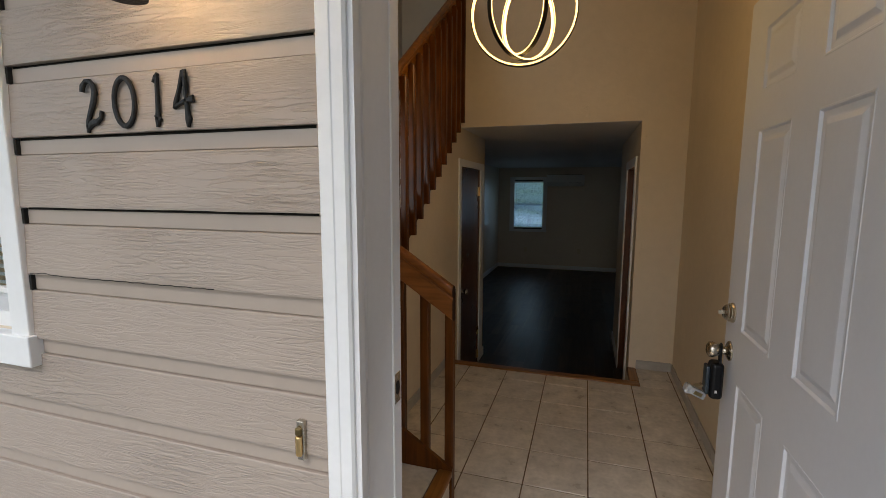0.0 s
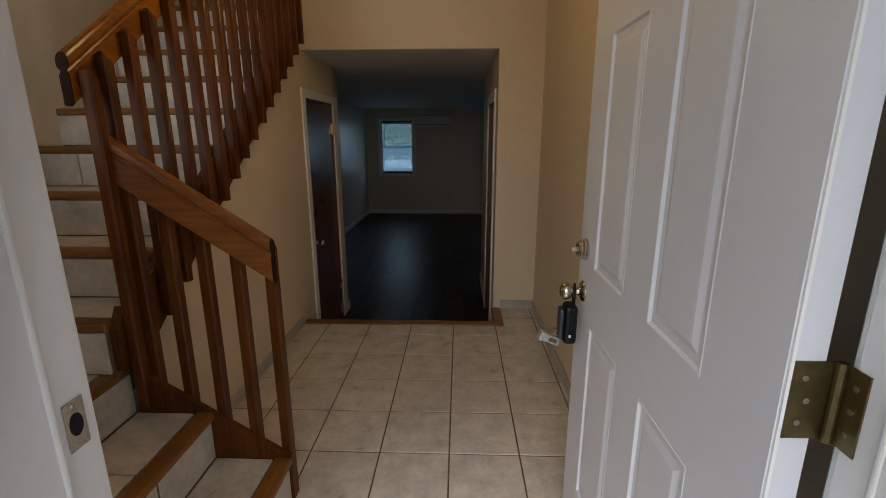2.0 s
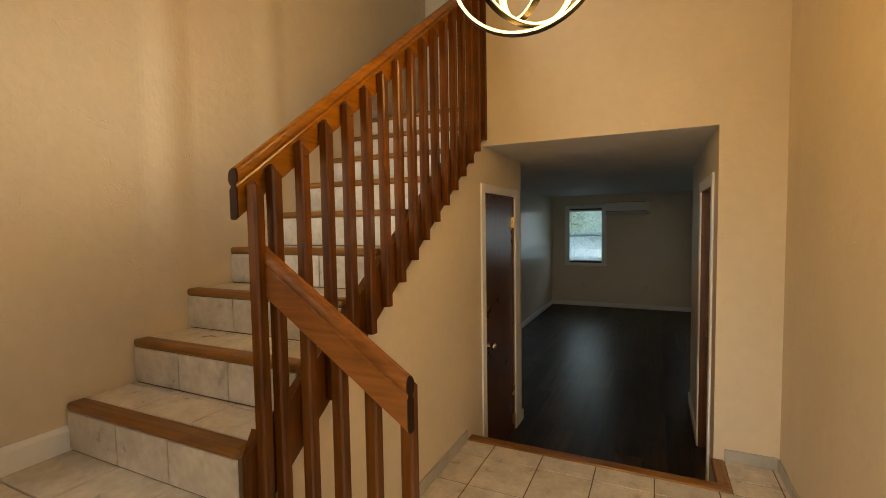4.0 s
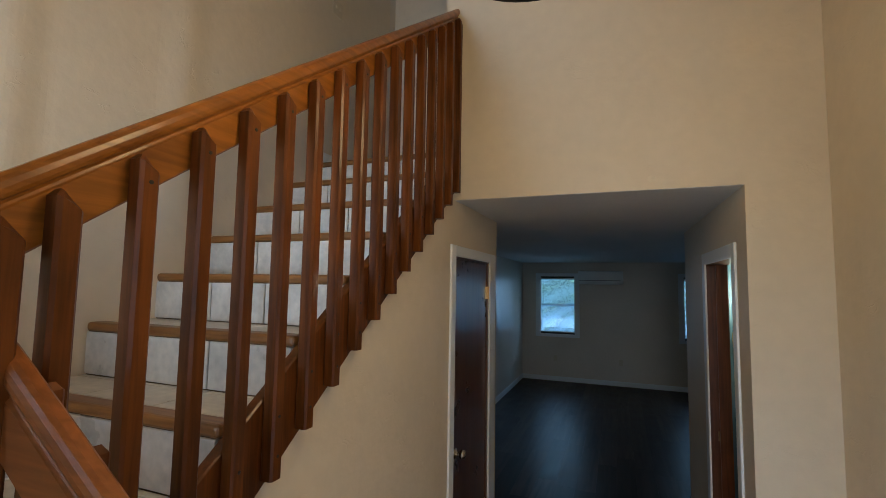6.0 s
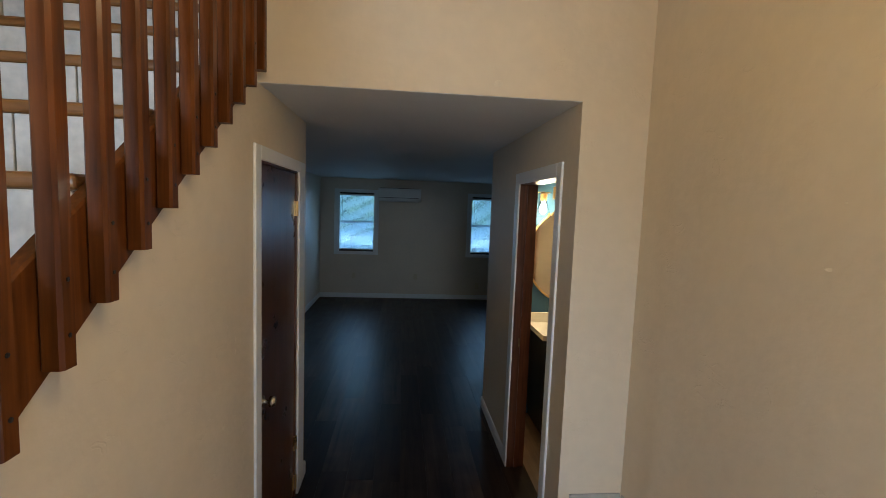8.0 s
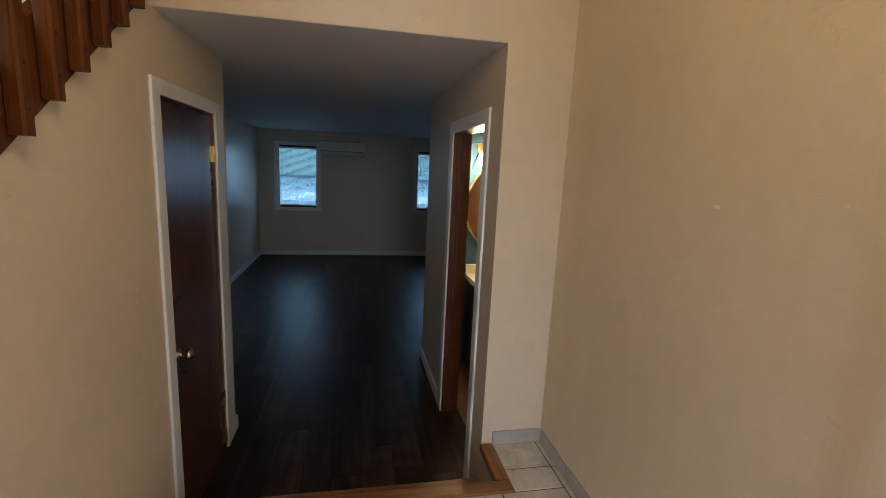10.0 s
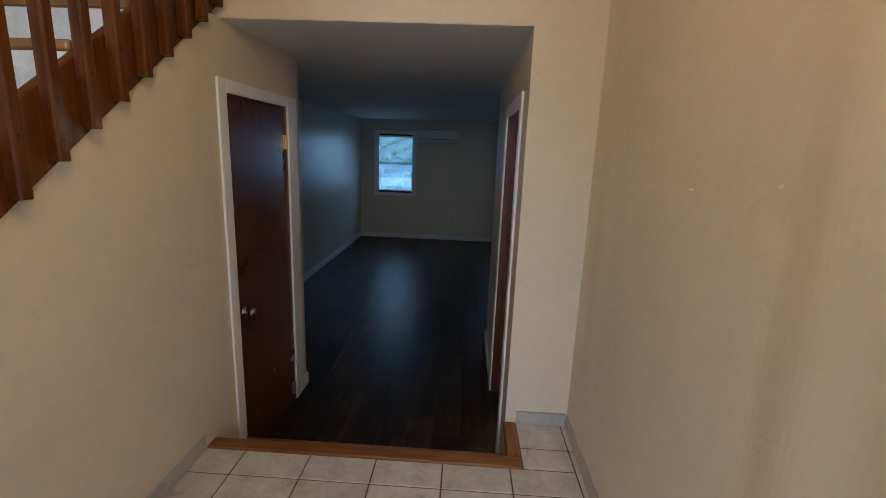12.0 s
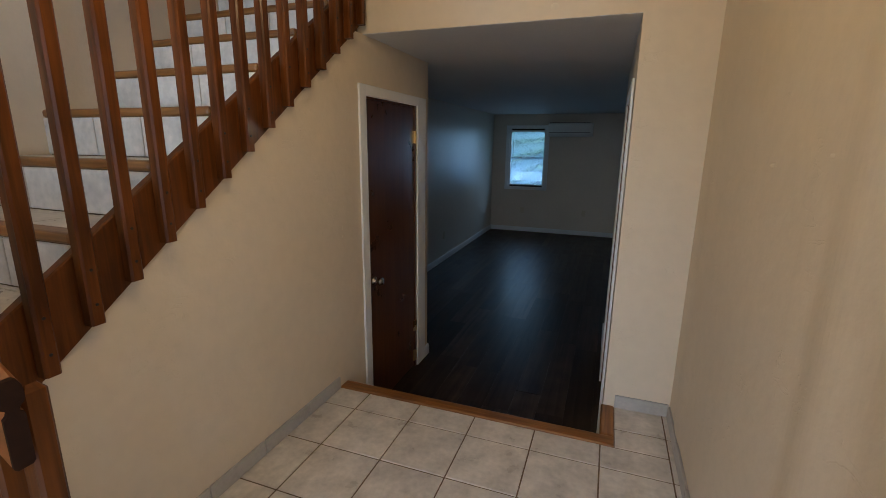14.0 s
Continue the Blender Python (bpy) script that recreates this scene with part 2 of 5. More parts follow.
def raised_grain(m):
    """Wavy raised wood grain under paint, strong in patches."""
    n, l = m.node_tree.nodes, m.node_tree.links
    g, oi = n.new("ShaderNodeNewGeometry"), n.new("ShaderNodeObjectInfo")
    sh = n.new("ShaderNodeVectorMath")
    sh.operation = "MULTIPLY_ADD"
    sh.inputs[1].default_value = (1, 1, 1)
    cx = n.new("ShaderNodeCombineXYZ")
    k = n.new("ShaderNodeMath")
    k.operation = "MULTIPLY"
    k.inputs[1].default_value = 31.0
    l.new(oi.outputs["Random"], k.inputs[0])
    l.new(k.outputs[0], cx.inputs[0])
    l.new(k.outputs[0], cx.inputs[2])
    l.new(g.outputs["Position"], sh.inputs[0])
    l.new(cx.outputs[0], sh.inputs[2])
    mp = n.new("ShaderNodeMapping")
    mp.inputs["Scale"].default_value = (10.0, 1.0, 110.0)
    l.new(sh.outputs[0], mp.inputs["Vector"])
    a = n.new("ShaderNodeTexNoise")
    a.inputs["Scale"].default_value, a.inputs["Detail"].default_value, a.inputs["Distortion"].default_value = 1.0, 6, 0.9
    l.new(mp.outputs["Vector"], a.inputs["Vector"])
    r = n.new("ShaderNodeValToRGB")
    e = r.color_ramp.elements
    e[0].position, e[1].position = 0.41, 0.50
    e[0].color, e[1].color = (1, 1, 1, 1), (0, 0, 0, 1)
    x = e.new(0.58)
    x.color = (1, 1, 1, 1)
    l.new(a.outputs["Fac"], r.inputs["Fac"])
    big = n.new("ShaderNodeTexNoise")
    big.inputs["Scale"].default_value = 3.2
    l.new(sh.outputs[0], big.inputs["Vector"])
    br = n.new("ShaderNodeMapRange")
    br.inputs["From Min"].default_value, br.inputs["From Max"].default_value = 0.40, 0.62
    br.inputs["To Min"].default_value, br.inputs["To Max"].default_value = 0.45, 0.9
    l.new(big.outputs["Fac"], br.inputs["Value"])
    b = n.new("ShaderNodeBump")
    b.inputs["Distance"].default_value = 0.0014
    l.new(br.outputs[0], b.inputs["Strength"])
    l.new(r.outputs["Color"], b.inputs["Height"])
    l.new(b.outputs["Normal"], n["Principled BSDF"].inputs["Normal"])


raised_grain(SIDING)


def trowel_marks(m):
    """Sparse short curved ridges left by the trowel in painted plaster."""
    n, l = m.node_tree.nodes, m.node_tree.links
    g = n.new("ShaderNodeNewGeometry")
    mp = n.new("ShaderNodeMapping")
    mp.inputs["Scale"].default_value = (1.0, 1.0, 1.9)
    l.new(g.outputs["Position"], mp.inputs["Vector"])
    line = n.new("ShaderNodeTexNoise")
    line.inputs["Scale"].default_value, line.inputs["Detail"].default_value, line.inputs["Distortion"].default_value = 7.0, 4, 1.2
    l.new(mp.outputs["Vector"], line.inputs["Vector"])
    r = n.new("ShaderNodeValToRGB")
    e = r.color_ramp.elements
    e[0].position, e[1].position = 0.555, 0.568
    e[0].color, e[1].color = (0, 0, 0, 1), (1, 1, 1, 1)
    x = e.new(0.600)
    x.color = (0, 0, 0, 1)
    l.new(line.outputs["Fac"], r.inputs["Fac"])
    patch = n.new("ShaderNodeTexNoise")
    patch.inputs["Scale"].default_value, patch.inputs["Detail"].default_value = 4.3, 3
    l.new(g.outputs["Position"], patch.inputs["Vector"])
    mask = n.new("ShaderNodeMapRange")
    mask.inputs["From Min"].default_value, mask.inputs["From Max"].default_value = 0.54, 0.62
    l.new(patch.outputs["Fac"], mask.inputs["Value"])
    h = n.new("ShaderNodeMath")
    h.operation = "MULTIPLY"
    l.new(r.outputs["Color"], h.inputs[0])
    l.new(mask.outputs[0], h.inputs[1])
    b = n.new("ShaderNodeBump")
    b.inputs["Strength"].default_value, b.inputs["Distance"].default_value = 0.30, 0.0035
    l.new(h.outputs[0], b.inputs["Height"])
    base = n["Principled BSDF"].inputs["Normal"].links[0].from_socket
    l.new(base, b.inputs["Normal"])
    l.new(b.outputs["Normal"], n["Principled BSDF"].inputs["Normal"])


trowel_marks(CREAM)
trowel_marks(LIVINGPAINT)
PANE = glass("window_glass")
BULBGLASS = glass("clear_shade_glass")
BULBGLASS.node_tree.nodes["Principled BSDF"].inputs["IOR"].default_value = 1.08
LEDGLOW = glow("warm_led_diffuser", (1.0, 0.66, 0.22), 2.7)
BULBGLOW = glow("warm_bulb", (1.0, 0.74, 0.40), 14.0)
MIRROR = mat("mirror_silver", (0.9, 0.9, 0.9), 0.03, metal=1.0, var=0.0, bump=0.0)


# ---- mesh helpers ----
def box_bm(x0, x1, y0, y1, z0, z1, bevel=0.0, seg=2, bm=None):
    bm = bm or bmesh.new()
    c = Matrix.Translation(((x0 + x1) / 2, (y0 + y1) / 2, (z0 + z1) / 2)) @ Matrix.Diagonal((x1 - x0, y1 - y0, z1 - z0, 1))
    made = bmesh.ops.create_cube(bm, size=1, matrix=c)
    if bevel:
        es = list({e for v in made["verts"] for e in v.link_edges})
        bmesh.ops.bevel(bm, geom=es, offset=bevel, segments=seg, affect="EDGES", profile=0.5, clamp_overlap=True)
    return bm


def prism_bm(pts, axis, lo, hi, shear=None, bm=None):
    """A profile of (a, b) pairs drawn out along an axis; shear(s) shifts b along the way."""
    bm = bm or bmesh.new()
    rows = []
    for s in (lo, hi):
        d = shear(s) if shear else 0.0
        row = []
        for a, b in pts:
            co = {"x": (s, a, b + d), "y": (a, s, b + d), "z": (a, b, s)}[axis]
            row.append(bm.verts.new(co))
        rows.append(row)
    k = len(pts)
    bm.faces.new(rows[0])
    bm.faces.new(rows[1][::-1])
    for i in range(k):
        j = (i + 1) % k
        bm.faces.new((rows[0][i], rows[0][j], rows[1][j], rows[1][i]))
    bmesh.ops.recalc_face_normals(bm, faces=bm.faces)
    return bm


def lathe_bm(profile, m=None, steps=24, bm=None):
    """A turned shape: (radius, height) pairs round z, then moved by m."""
    bm = bm or bmesh.new()
    rings = []
    for r, h in profile:
        rings.append([bm.verts.new((r * math.cos(2 * math.pi * i / steps), r * math.sin(2 * math.pi * i / steps), h)) for i in range(steps)])
    for a, b in zip(rings, rings[1:]):
        for i in range(steps):
            j = (i + 1) % steps
            bm.faces.new((a[i], a[j], b[j], b[i]))
    bm.faces.new(rings[0][::-1])
    bm.faces.new(rings[-1])
    if m is not None:
        bmesh.ops.transform(bm, matrix=m, verts=[v for ring in rings for v in ring])
    bmesh.ops.recalc_face_normals(bm, faces=bm.faces)
    return bm


def tube_bm(pts, r, steps=10, bm=None, closed=False):
    """A round bar along a line of points."""
    bm = bm or bmesh.new()
    pts = [Vector(p) for p in pts]
    rings = []
    count = len(pts)
    for i, p in enumerate(pts):
        a = pts[(i - 1) % count] if closed or i else p
        b = pts[(i + 1) % count] if closed or i < count - 1 else p
        d = (b - a).normalized()
        u = d.orthogonal().normalized() if not rings else (ref - d * ref.dot(d)).normalized()
        ref = u
        v = d.cross(u)
        rings.append([bm.verts.new(p + r * (math.cos(2 * math.pi * k / steps) * u + math.sin(2 * math.pi * k / steps) * v)) for k in range(steps)])
    pairs = list(zip(rings, rings[1:])) + ([(rings[-1], rings[0])] if closed else [])
    for a, b in pairs:
        for k in range(steps):
            j = (k + 1) % steps
            bm.faces.new((a[k], a[j], b[j], b[k]))
    if not closed:
        bm.faces.new(rings[0][::-1])
        bm.faces.new(rings[-1])
    bmesh.ops.recalc_face_normals(bm, faces=bm.faces)
    return bm


def mesh_of(name, bm, material, smooth=False):
    me = bpy.data.meshes.new(name)
    if smooth:
        for f in bm.faces:
            f.smooth = True
    bm.to_mesh(me)
    bm.free()
    me.materials.append(material)
    return me


def part(name, bm, material, parent, label="", smooth=False):
    ob = new(name, mesh_of(name, bm, material, smooth))
    ob.parent = parent
    if parent is not None and parent.type == "EMPTY":
        ob.matrix_parent_inverse = Matrix.Translation(parent.location).inverted()
    if label:
        ob["label"] = label
    return ob


def thing(name, at, label, category, group="", kind=""):
    ob = new(name)
    ob.empty_display_size = 0.05
    ob.location = at
    return tagged(ob, label, category, group, kind)


def solid(name, bm, material, label, category, kind="", group="", smooth=False):
    return tagged(new(name, mesh_of(name, bm, material, smooth)), label, category, group, kind)


def boxes(*rows):
    bm = bmesh.new()
    for r in rows:
        box_bm(*r, bm=bm)
    return bm


def pieces(name, me, parent, places):
    """Alike pieces on one mesh, each an object of its own."""
    for p in places:
        ob = new(name, me)
        ob.parent = parent
        ob.location = p


# ---- plan ----
XL, XR = -0.889, 0.877            # entry walls
XS = -1.86                        # outer wall of the stair
Y_OUT, Y_IN = 2.28, 2.50          # front wall
Y_OP = 5.508                      # wall over the hall opening
X_OP = 0.552                      # right side of the opening
Z_OP, Z_HALL = 1.977, -0.40       # head of the opening, hall floor
Z_UP, Z_TOP = 2.244, 4.70         # upper floor, high ceiling
Y_FAR = 12.55
RISE = 0.1885


def structure(name, bm, material, label, category):
    return solid(name, bm, material, label, category, kind="structure")


# ---- walls ----
structure("wall_front", boxes(
    (-4.0, -1.66, Y_OUT, Y_IN, -0.5, Z_TOP), (-1.66, -0.96, Y_OUT, Y_IN, -0.5, 1.13), (-1.66, -0.96, Y_OUT, Y_IN, 2.25, Z_TOP),
    (-0.96, -0.222, Y_OUT, Y_IN, -0.5, Z_TOP), (-0.222, 0.760, Y_OUT, Y_IN, 2.075, Z_TOP), (-0.222, 0.760, Y_OUT, Y_IN, -0.5, -0.03),
    (0.760, 4.4, Y_OUT, Y_IN, -0.5, Z_TOP)), CREAM, "cream painted front wall with doorway and window", "wall")


def bulged_wall(face, back, y0, y1, z0, z1, bulges):
    """A plastered wall with low upright swells that read as darker bands."""
    s = 1 if face > back else -1
    pts = [(back, y0), (face, y0)]
    for c, h in bulges:
        for k in range(15):
            t = k / 14
            d = c - 0.15 + 0.29 * t
            u = (d - c + 0.15) / 0.15 if d < c else 1 - (d - c) / 0.14
            pts.append((face + s * h * (0.5 - 0.5 * math.cos(math.pi * u)), d))
    pts += [(face, y1), (back, y1)]
    return prism_bm(pts, "z", z0, z1)


structure("wall_left", bulged_wall(XS, XS - 0.14, Y_IN, 6.45, -0.6, Z_TOP, ((3.86, 0.013), (4.50, 0.009))), CREAM, "tall cream painted stairwell wall", "wall")
structure("wall_living_left", boxes((XS - 0.14, XS, 6.45, Y_FAR, -0.6, Z_TOP)), LIVINGPAINT, "satin painted side wall of the living room", "wall")
# the swell at 4.04 puts a soft upright shadow band into the wall's shape
wall_right = structure("wall_right", bulged_wall(XR, XR + 0.12, Y_IN, Y_OP, -0.6, Z_TOP, ((4.04, 0.015), (5.24, 0.006))), CREAM, "tall cream painted entry wall", "wall")
wall_opening = structure("wall_opening", boxes(
    (XL - 0.07, XR + 0.12, Y_OP, Y_OP + 0.115, Z_OP, Z_TOP), (X_OP, 2.3, Y_OP, Y_OP + 0.115, -0.6, Z_OP)),
    CREAM, "cream wall above the sunken hall opening", "wall")
structure("wall_hall_right", boxes(
    (X_OP, X_OP + 0.115, Y_OP + 0.115, 5.752, -0.6, Z_OP), (X_OP, X_OP + 0.115, 5.752, 6.550, 1.662, Z_OP),
    (X_OP, X_OP + 0.115, 6.550, 7.55, -0.6, Z_OP)), CREAM, "cream hall wall with a bathroom doorway", "wall")
structure("wall_bath_back", boxes((X_OP + 0.115, 4.4, 7.40, 7.55, -0.6, Z_OP)), CREAM, "cream wall between bathroom and living room", "wall")
structure("wall_bath_lining", boxes((X_OP + 0.117, 2.2, 7.392, 7.398, Z_HALL, Z_OP)), BATHBLUE, "teal painted bathroom wall", "wall")
structure("wall_bath_side", boxes((2.2, 2.3, Y_OP + 0.115, 7.39, Z_HALL, Z_OP)), CREAM, "cream painted bathroom side wall", "wall")


def stair_line(y):
    return 1.911 + 0.730 * (y - 5.332)


understair = bmesh.new()
prism_bm([(3.50, -0.6), (5.500, -0.6), (5.500, Z_OP), (5.36, Z_OP - 0.005), (3.50, stair_line(3.50) + 0.03)], "x", XL - 0.07, XL, bm=understair)
box_bm(XL - 0.07, XL, 5.500, 6.26, 1.655, Z_OP, bm=understair)
box_bm(XL - 0.07, XL, 6.26, 6.49, -0.6, Z_OP, bm=understair)
wall_stair = structure("wall_under_stair", understair, CREAM, "cream wall under the staircase with a closet doorway", "wall")
structure("wall_closet_end", boxes((XS, XL, 6.49 - 0.11, 6.49, -0.6, Z_OP)), CREAM, "cream end wall of the closet", "wall")
structure("wall_closet_inside", boxes((XS, XL - 0.09, 5.30, 5.42, -0.6, Z_OP - 0.05)), CREAM, "dark closet inside wall", "wall")
structure("wall_upper_back", boxes((XS, 1.0, 6.55, 6.67, Z_UP, Z_TOP)), CREAM, "cream back wall of the upper landing", "wall")
structure("wall_upper_right", boxes((0.2, 0.32, Y_OP + 0.115, 6.55, Z_UP, Z_TOP)), CREAM, "cream wall of the upper landing", "wall")
structure("wall_far", boxes(
    (XS - 0.14, -1.52, Y_FAR, Y_FAR + 0.14, -0.6, Z_OP), (-1.52, -0.78, Y_FAR, Y_FAR + 0.14, -0.6, 0.53), (-1.52, -0.78, Y_FAR, Y_FAR + 0.14, 1.70, Z_OP),
    (-0.78, 1.12, Y_FAR, Y_FAR + 0.14, -0.6, Z_OP), (1.12, 1.86, Y_FAR, Y_FAR + 0.14, -0.6, 0.53), (1.12, 1.86, Y_FAR, Y_FAR + 0.14, 1.70, Z_OP),
    (1.86, 4.4, Y_FAR, Y_FAR + 0.14, -0.6, Z_OP)), LIVINGPAINT, "cream far wall of the living room with two windows", "wall")
structure("wall_living_right", boxes((4.4, 4.54, Y_OUT, Y_FAR, -0.6, Z_OP)), CREAM, "cream side wall of the living room", "wall")
structure("ceiling_hall", boxes((XL - 0.07, 4.4, Y_OP + 0.115, Y_FAR, Z_OP, Z_UP - 0.02), (XS, XL - 0.07, 5.62, Y_FAR, Z_OP, Z_UP - 0.02)),
          CEILING, "white textured hall and living room ceiling", "ceiling")
structure("ceiling_entry", boxes((XS - 0.14, 1.0, Y_OUT, 6.67, Z_TOP, Z_TOP + 0.12)), CEILING, "high white ceiling over the entry", "ceiling")
structure("ceiling_soffit", boxes((XL, X_OP, Y_OP + 0.002, Y_OP + 0.115, Z_OP - 0.003, Z_OP - 0.0005)), CEILING, "white painted underside of the opening", "ceiling")
structure("roof", boxes((-4.3, 4.7, 1.6, 13.0, Z_TOP + 0.12, Z_TOP + 0.3)), ROOF, "grey shingled roof over the house", "roof")
# out of view: eave assumed from the door's darker top, which it shades
structure("porch_roof", boxes((-3.6, 0.86, 1.25, 2.262, 2.52, 2.62)), WHITE, "white painted porch eave over the front door", "eave")
structure("floor_upper", boxes((XS, 0.2, 5.538, 6.55, Z_UP - 0.02, Z_UP - 0.001)), PLANK, "dark plank floor of the upper landing", "floor")

# ---- floors ----
structure("ground", boxes((-150, 150, -150, 150, -0.8, -0.62)), GRASS, "mown green lawn around the house", "ground")
structure("porch", boxes((-4.0, 4.4, -1.2, Y_OUT - 0.001, -0.6, -0.06)), CONCRETE, "grey concrete porch slab", "porch")
floor = structure("floor", boxes((XL, XR, Y_IN, 5.15, -0.6, -0.004), (0.607, XR, 5.15, Y_OP, -0.6, -0.004)), GROUT, "tiled entry floor with brown grout", "floor")
structure("floor_hall_base", boxes((XS, 4.4, Y_OP - 0.02, Y_FAR, -0.6, Z_HALL - 0.006)), BLACKPLASTIC, "underlay of the plank floor", "floor")

TILE_CACHE = {}


def tile_mesh(w, d, h=0.012, material=None, e=0.0022):
    key = (round(w, 3), round(d, 3), round(h, 3), (material or TILE).name)
    if key not in TILE_CACHE:
        bm = bmesh.new()
        b = e
        lo = [bm.verts.new((x, y, -h)) for x, y in ((0, 0), (w, 0), (w, d), (0, d))]
        mid = [bm.verts.new((x, y, -b)) for x, y in ((0, 0), (w, 0), (w, d), (0, d))]
        top = [bm.verts.new((x, y, 0)) for x, y in ((b, b), (w - b, b), (w - b, d - b), (b, d - b))]
        for a, c in ((lo, mid), (mid, top)):
            for i in range(4):
                j = (i + 1) % 4
                bm.faces.new((a[i], a[j], c[j], c[i]))
        bm.faces.new(top)
        TILE_CACHE[key] = mesh_of("tile", bm, material or TILE)
    return TILE_CACHE[key]


def lay_tiles(parent, x0, x1, y0, y1, z, gx, gy, pitch=0.31, joint=0.007, name="tile"):
    """Square tiles on a grid through (gx, gy), cut at the edges of a rectangle."""
    def cuts(a, b, g):
        c = [a] + [g + k * pitch for k in range(-40, 41) if a + 0.012 < g + k * pitch < b - 0.012] + [b]
        return list(zip(c, c[1:]))
    for xa, xb in cuts(x0, x1, gx):
        for ya, yb in cuts(y0, y1, gy):
            w, d = xb - xa - joint, yb - ya - joint
            if w < 0.006 or d < 0.006:
                continue
            ob = new(name, tile_mesh(w, d))
            ob.parent = parent
            ob.location = (xa + joint / 2, ya + joint / 2, z + random.uniform(-0.0006, 0.0006))


XC = 0.845                        # narrow cut row along the side wall
lay_tiles(floor, XL, XC, 3.433, 5.145, 0.0, 0.235, 3.433)
lay_tiles(floor, -0.364, XC, Y_IN + 0.01, 3.433, 0.0, 0.235, 3.433)
lay_tiles(floor, 0.607, XC, 5.145, Y_OP, 0.0, 0.235, 4.988)
lay_tiles(floor, XC, XR, Y_IN + 0.01, Y_OP, 0.0, 0.235, 3.433)

# hall and living room planks, laid along the walk
floor_hall = structure("floor_hall", boxes((XS, 4.4, Y_OP, Y_FAR, Z_HALL - 0.006, Z_HALL - 0.003)), BLACKPLASTIC, "dark brown vinyl plank floor", "floor")
PW, PL = 0.182, 1.22
plank_meshes = {}
rng = random.Random(4)
x = XS
while x < 2.3:
    y = 5.36 + rng.uniform(-0.9, 0.0)
    while y < Y_FAR:
        ya, yb = max(y, 5.40), min(y + PL, Y_FAR)
        y += PL
        if yb - ya < 0.05 or (x > X_OP + 0.05 and ya < 7.5):
            continue
        if x < XL - 0.15 and yb < 6.5:
            continue
        key = round(yb - ya, 2)
        if key not in plank_meshes:
            plank_meshes[key] = tile_mesh(PW - 0.0004, key - 0.0004, 0.005, PLANK, 0.0003)
        ob = new("plank", plank_meshes[key])
        ob.parent = floor_hall
        ob.location = (x, ya, Z_HALL)
    x += PW
structure("floor_bath", boxes((X_OP + 0.06, 2.2, 5.62, 7.39, Z_HALL - 0.003, Z_HALL - 0.001)), BATHPLANK, "brown plank bathroom floor", "floor")

# step down into the hall
structure("floor_step", boxes((XL, X_OP, 5.20, 5.47, -0.6, -0.215)), PLANK, "plank covered step down into the hall", "step")


def nosing_bm(x0, x1, y0, y1, z, h=0.03, r=0.010):
    return box_bm(x0, x1, y0, y1, z - h, z, bevel=r, seg=3)


edge = thing("edge_nosing", (0, 5.18, 0), "orange-brown wooden nosing round the sunken hall edge", "nosing", kind="structure")
part("nosing", nosing_bm(XL, 0.607, 5.145, 5.222, 0.008, 0.04), NOSEWOOD_X, edge)
part("nosing", nosing_bm(X_OP - 0.012, 0.607, 5.224, Y_OP - 0.002, 0.008, 0.04), NOSEWOOD_Y, edge)
part("riser", box_bm(XL, X_OP, 5.205, 5.215, -0.215, -0.034), JAMBWOOD, edge)
part("nosing", nosing_bm(XL + 0.002, X_OP - 0.002, 5.43, 5.51, -0.19, 0.04), NOSEWOOD_X, edge)
part("riser", box_bm(XL, X_OP, 5.48, 5.49, Z_HALL, -0.23), JAMBWOOD, edge)
part("tread", box_bm(XL, X_OP, 5.216, 5.429, -0.21, -0.195), PLANK, edge)
part("side", box_bm(X_OP, X_OP + 0.05, 5.216, Y_OP - 0.002, -0.5, -0.034), CREAM, edge)

# tile baseboards of the entry
base = thing("baseboard", (0, 4, 0), "grey ceramic tile baseboard with thin joints", "baseboard", kind="structure")
bb_mesh_y = mesh_of("tile", box_bm(0, 0.011, 0, 0.303, 0.0, 0.072, bevel=0.002, seg=1), BASETILE)
bb_mesh_x = mesh_of("tile", box_bm(0, 0.262, 0, 0.011, 0.0, 0.072, bevel=0.002, seg=1), BASETILE)
for k in range(5):
    ob = new("tile", bb_mesh_y)
    ob.parent = base
    ob.matrix_parent_inverse = Matrix.Translation(base.location).inverted()
    ob.location = (XL + 0.0005, 3.60 + k * 0.308, 0.001)
for k in range(9):
    ob = new("tile", bb_mesh_y)
    ob.parent = base
    ob.matrix_parent_inverse = Matrix.Translation(base.location).inverted()
    ob.location = (XR - 0.0115, 2.72 + k * 0.308, 0.001)
ob = new("tile", bb_mesh_x)
ob.parent = base
ob.matrix_parent_inverse = Matrix.Translation(base.location).inverted()
ob.location = (0.608, Y_OP - 0.0115, 0.001)


def skirting(name, axis, lo, hi, at, z, side, h=0.09, t=0.013):
    """White wooden baseboard with an eased top."""
    pts = [(at, z), (at + side * t, z), (at + side * t, z + h - 0.02), (at + side * t * 0.45, z + h), (at, z + h)]
    return structure(name, prism_bm(pts, axis, lo, hi), WHITE, "white painted wooden baseboard", "baseboard")


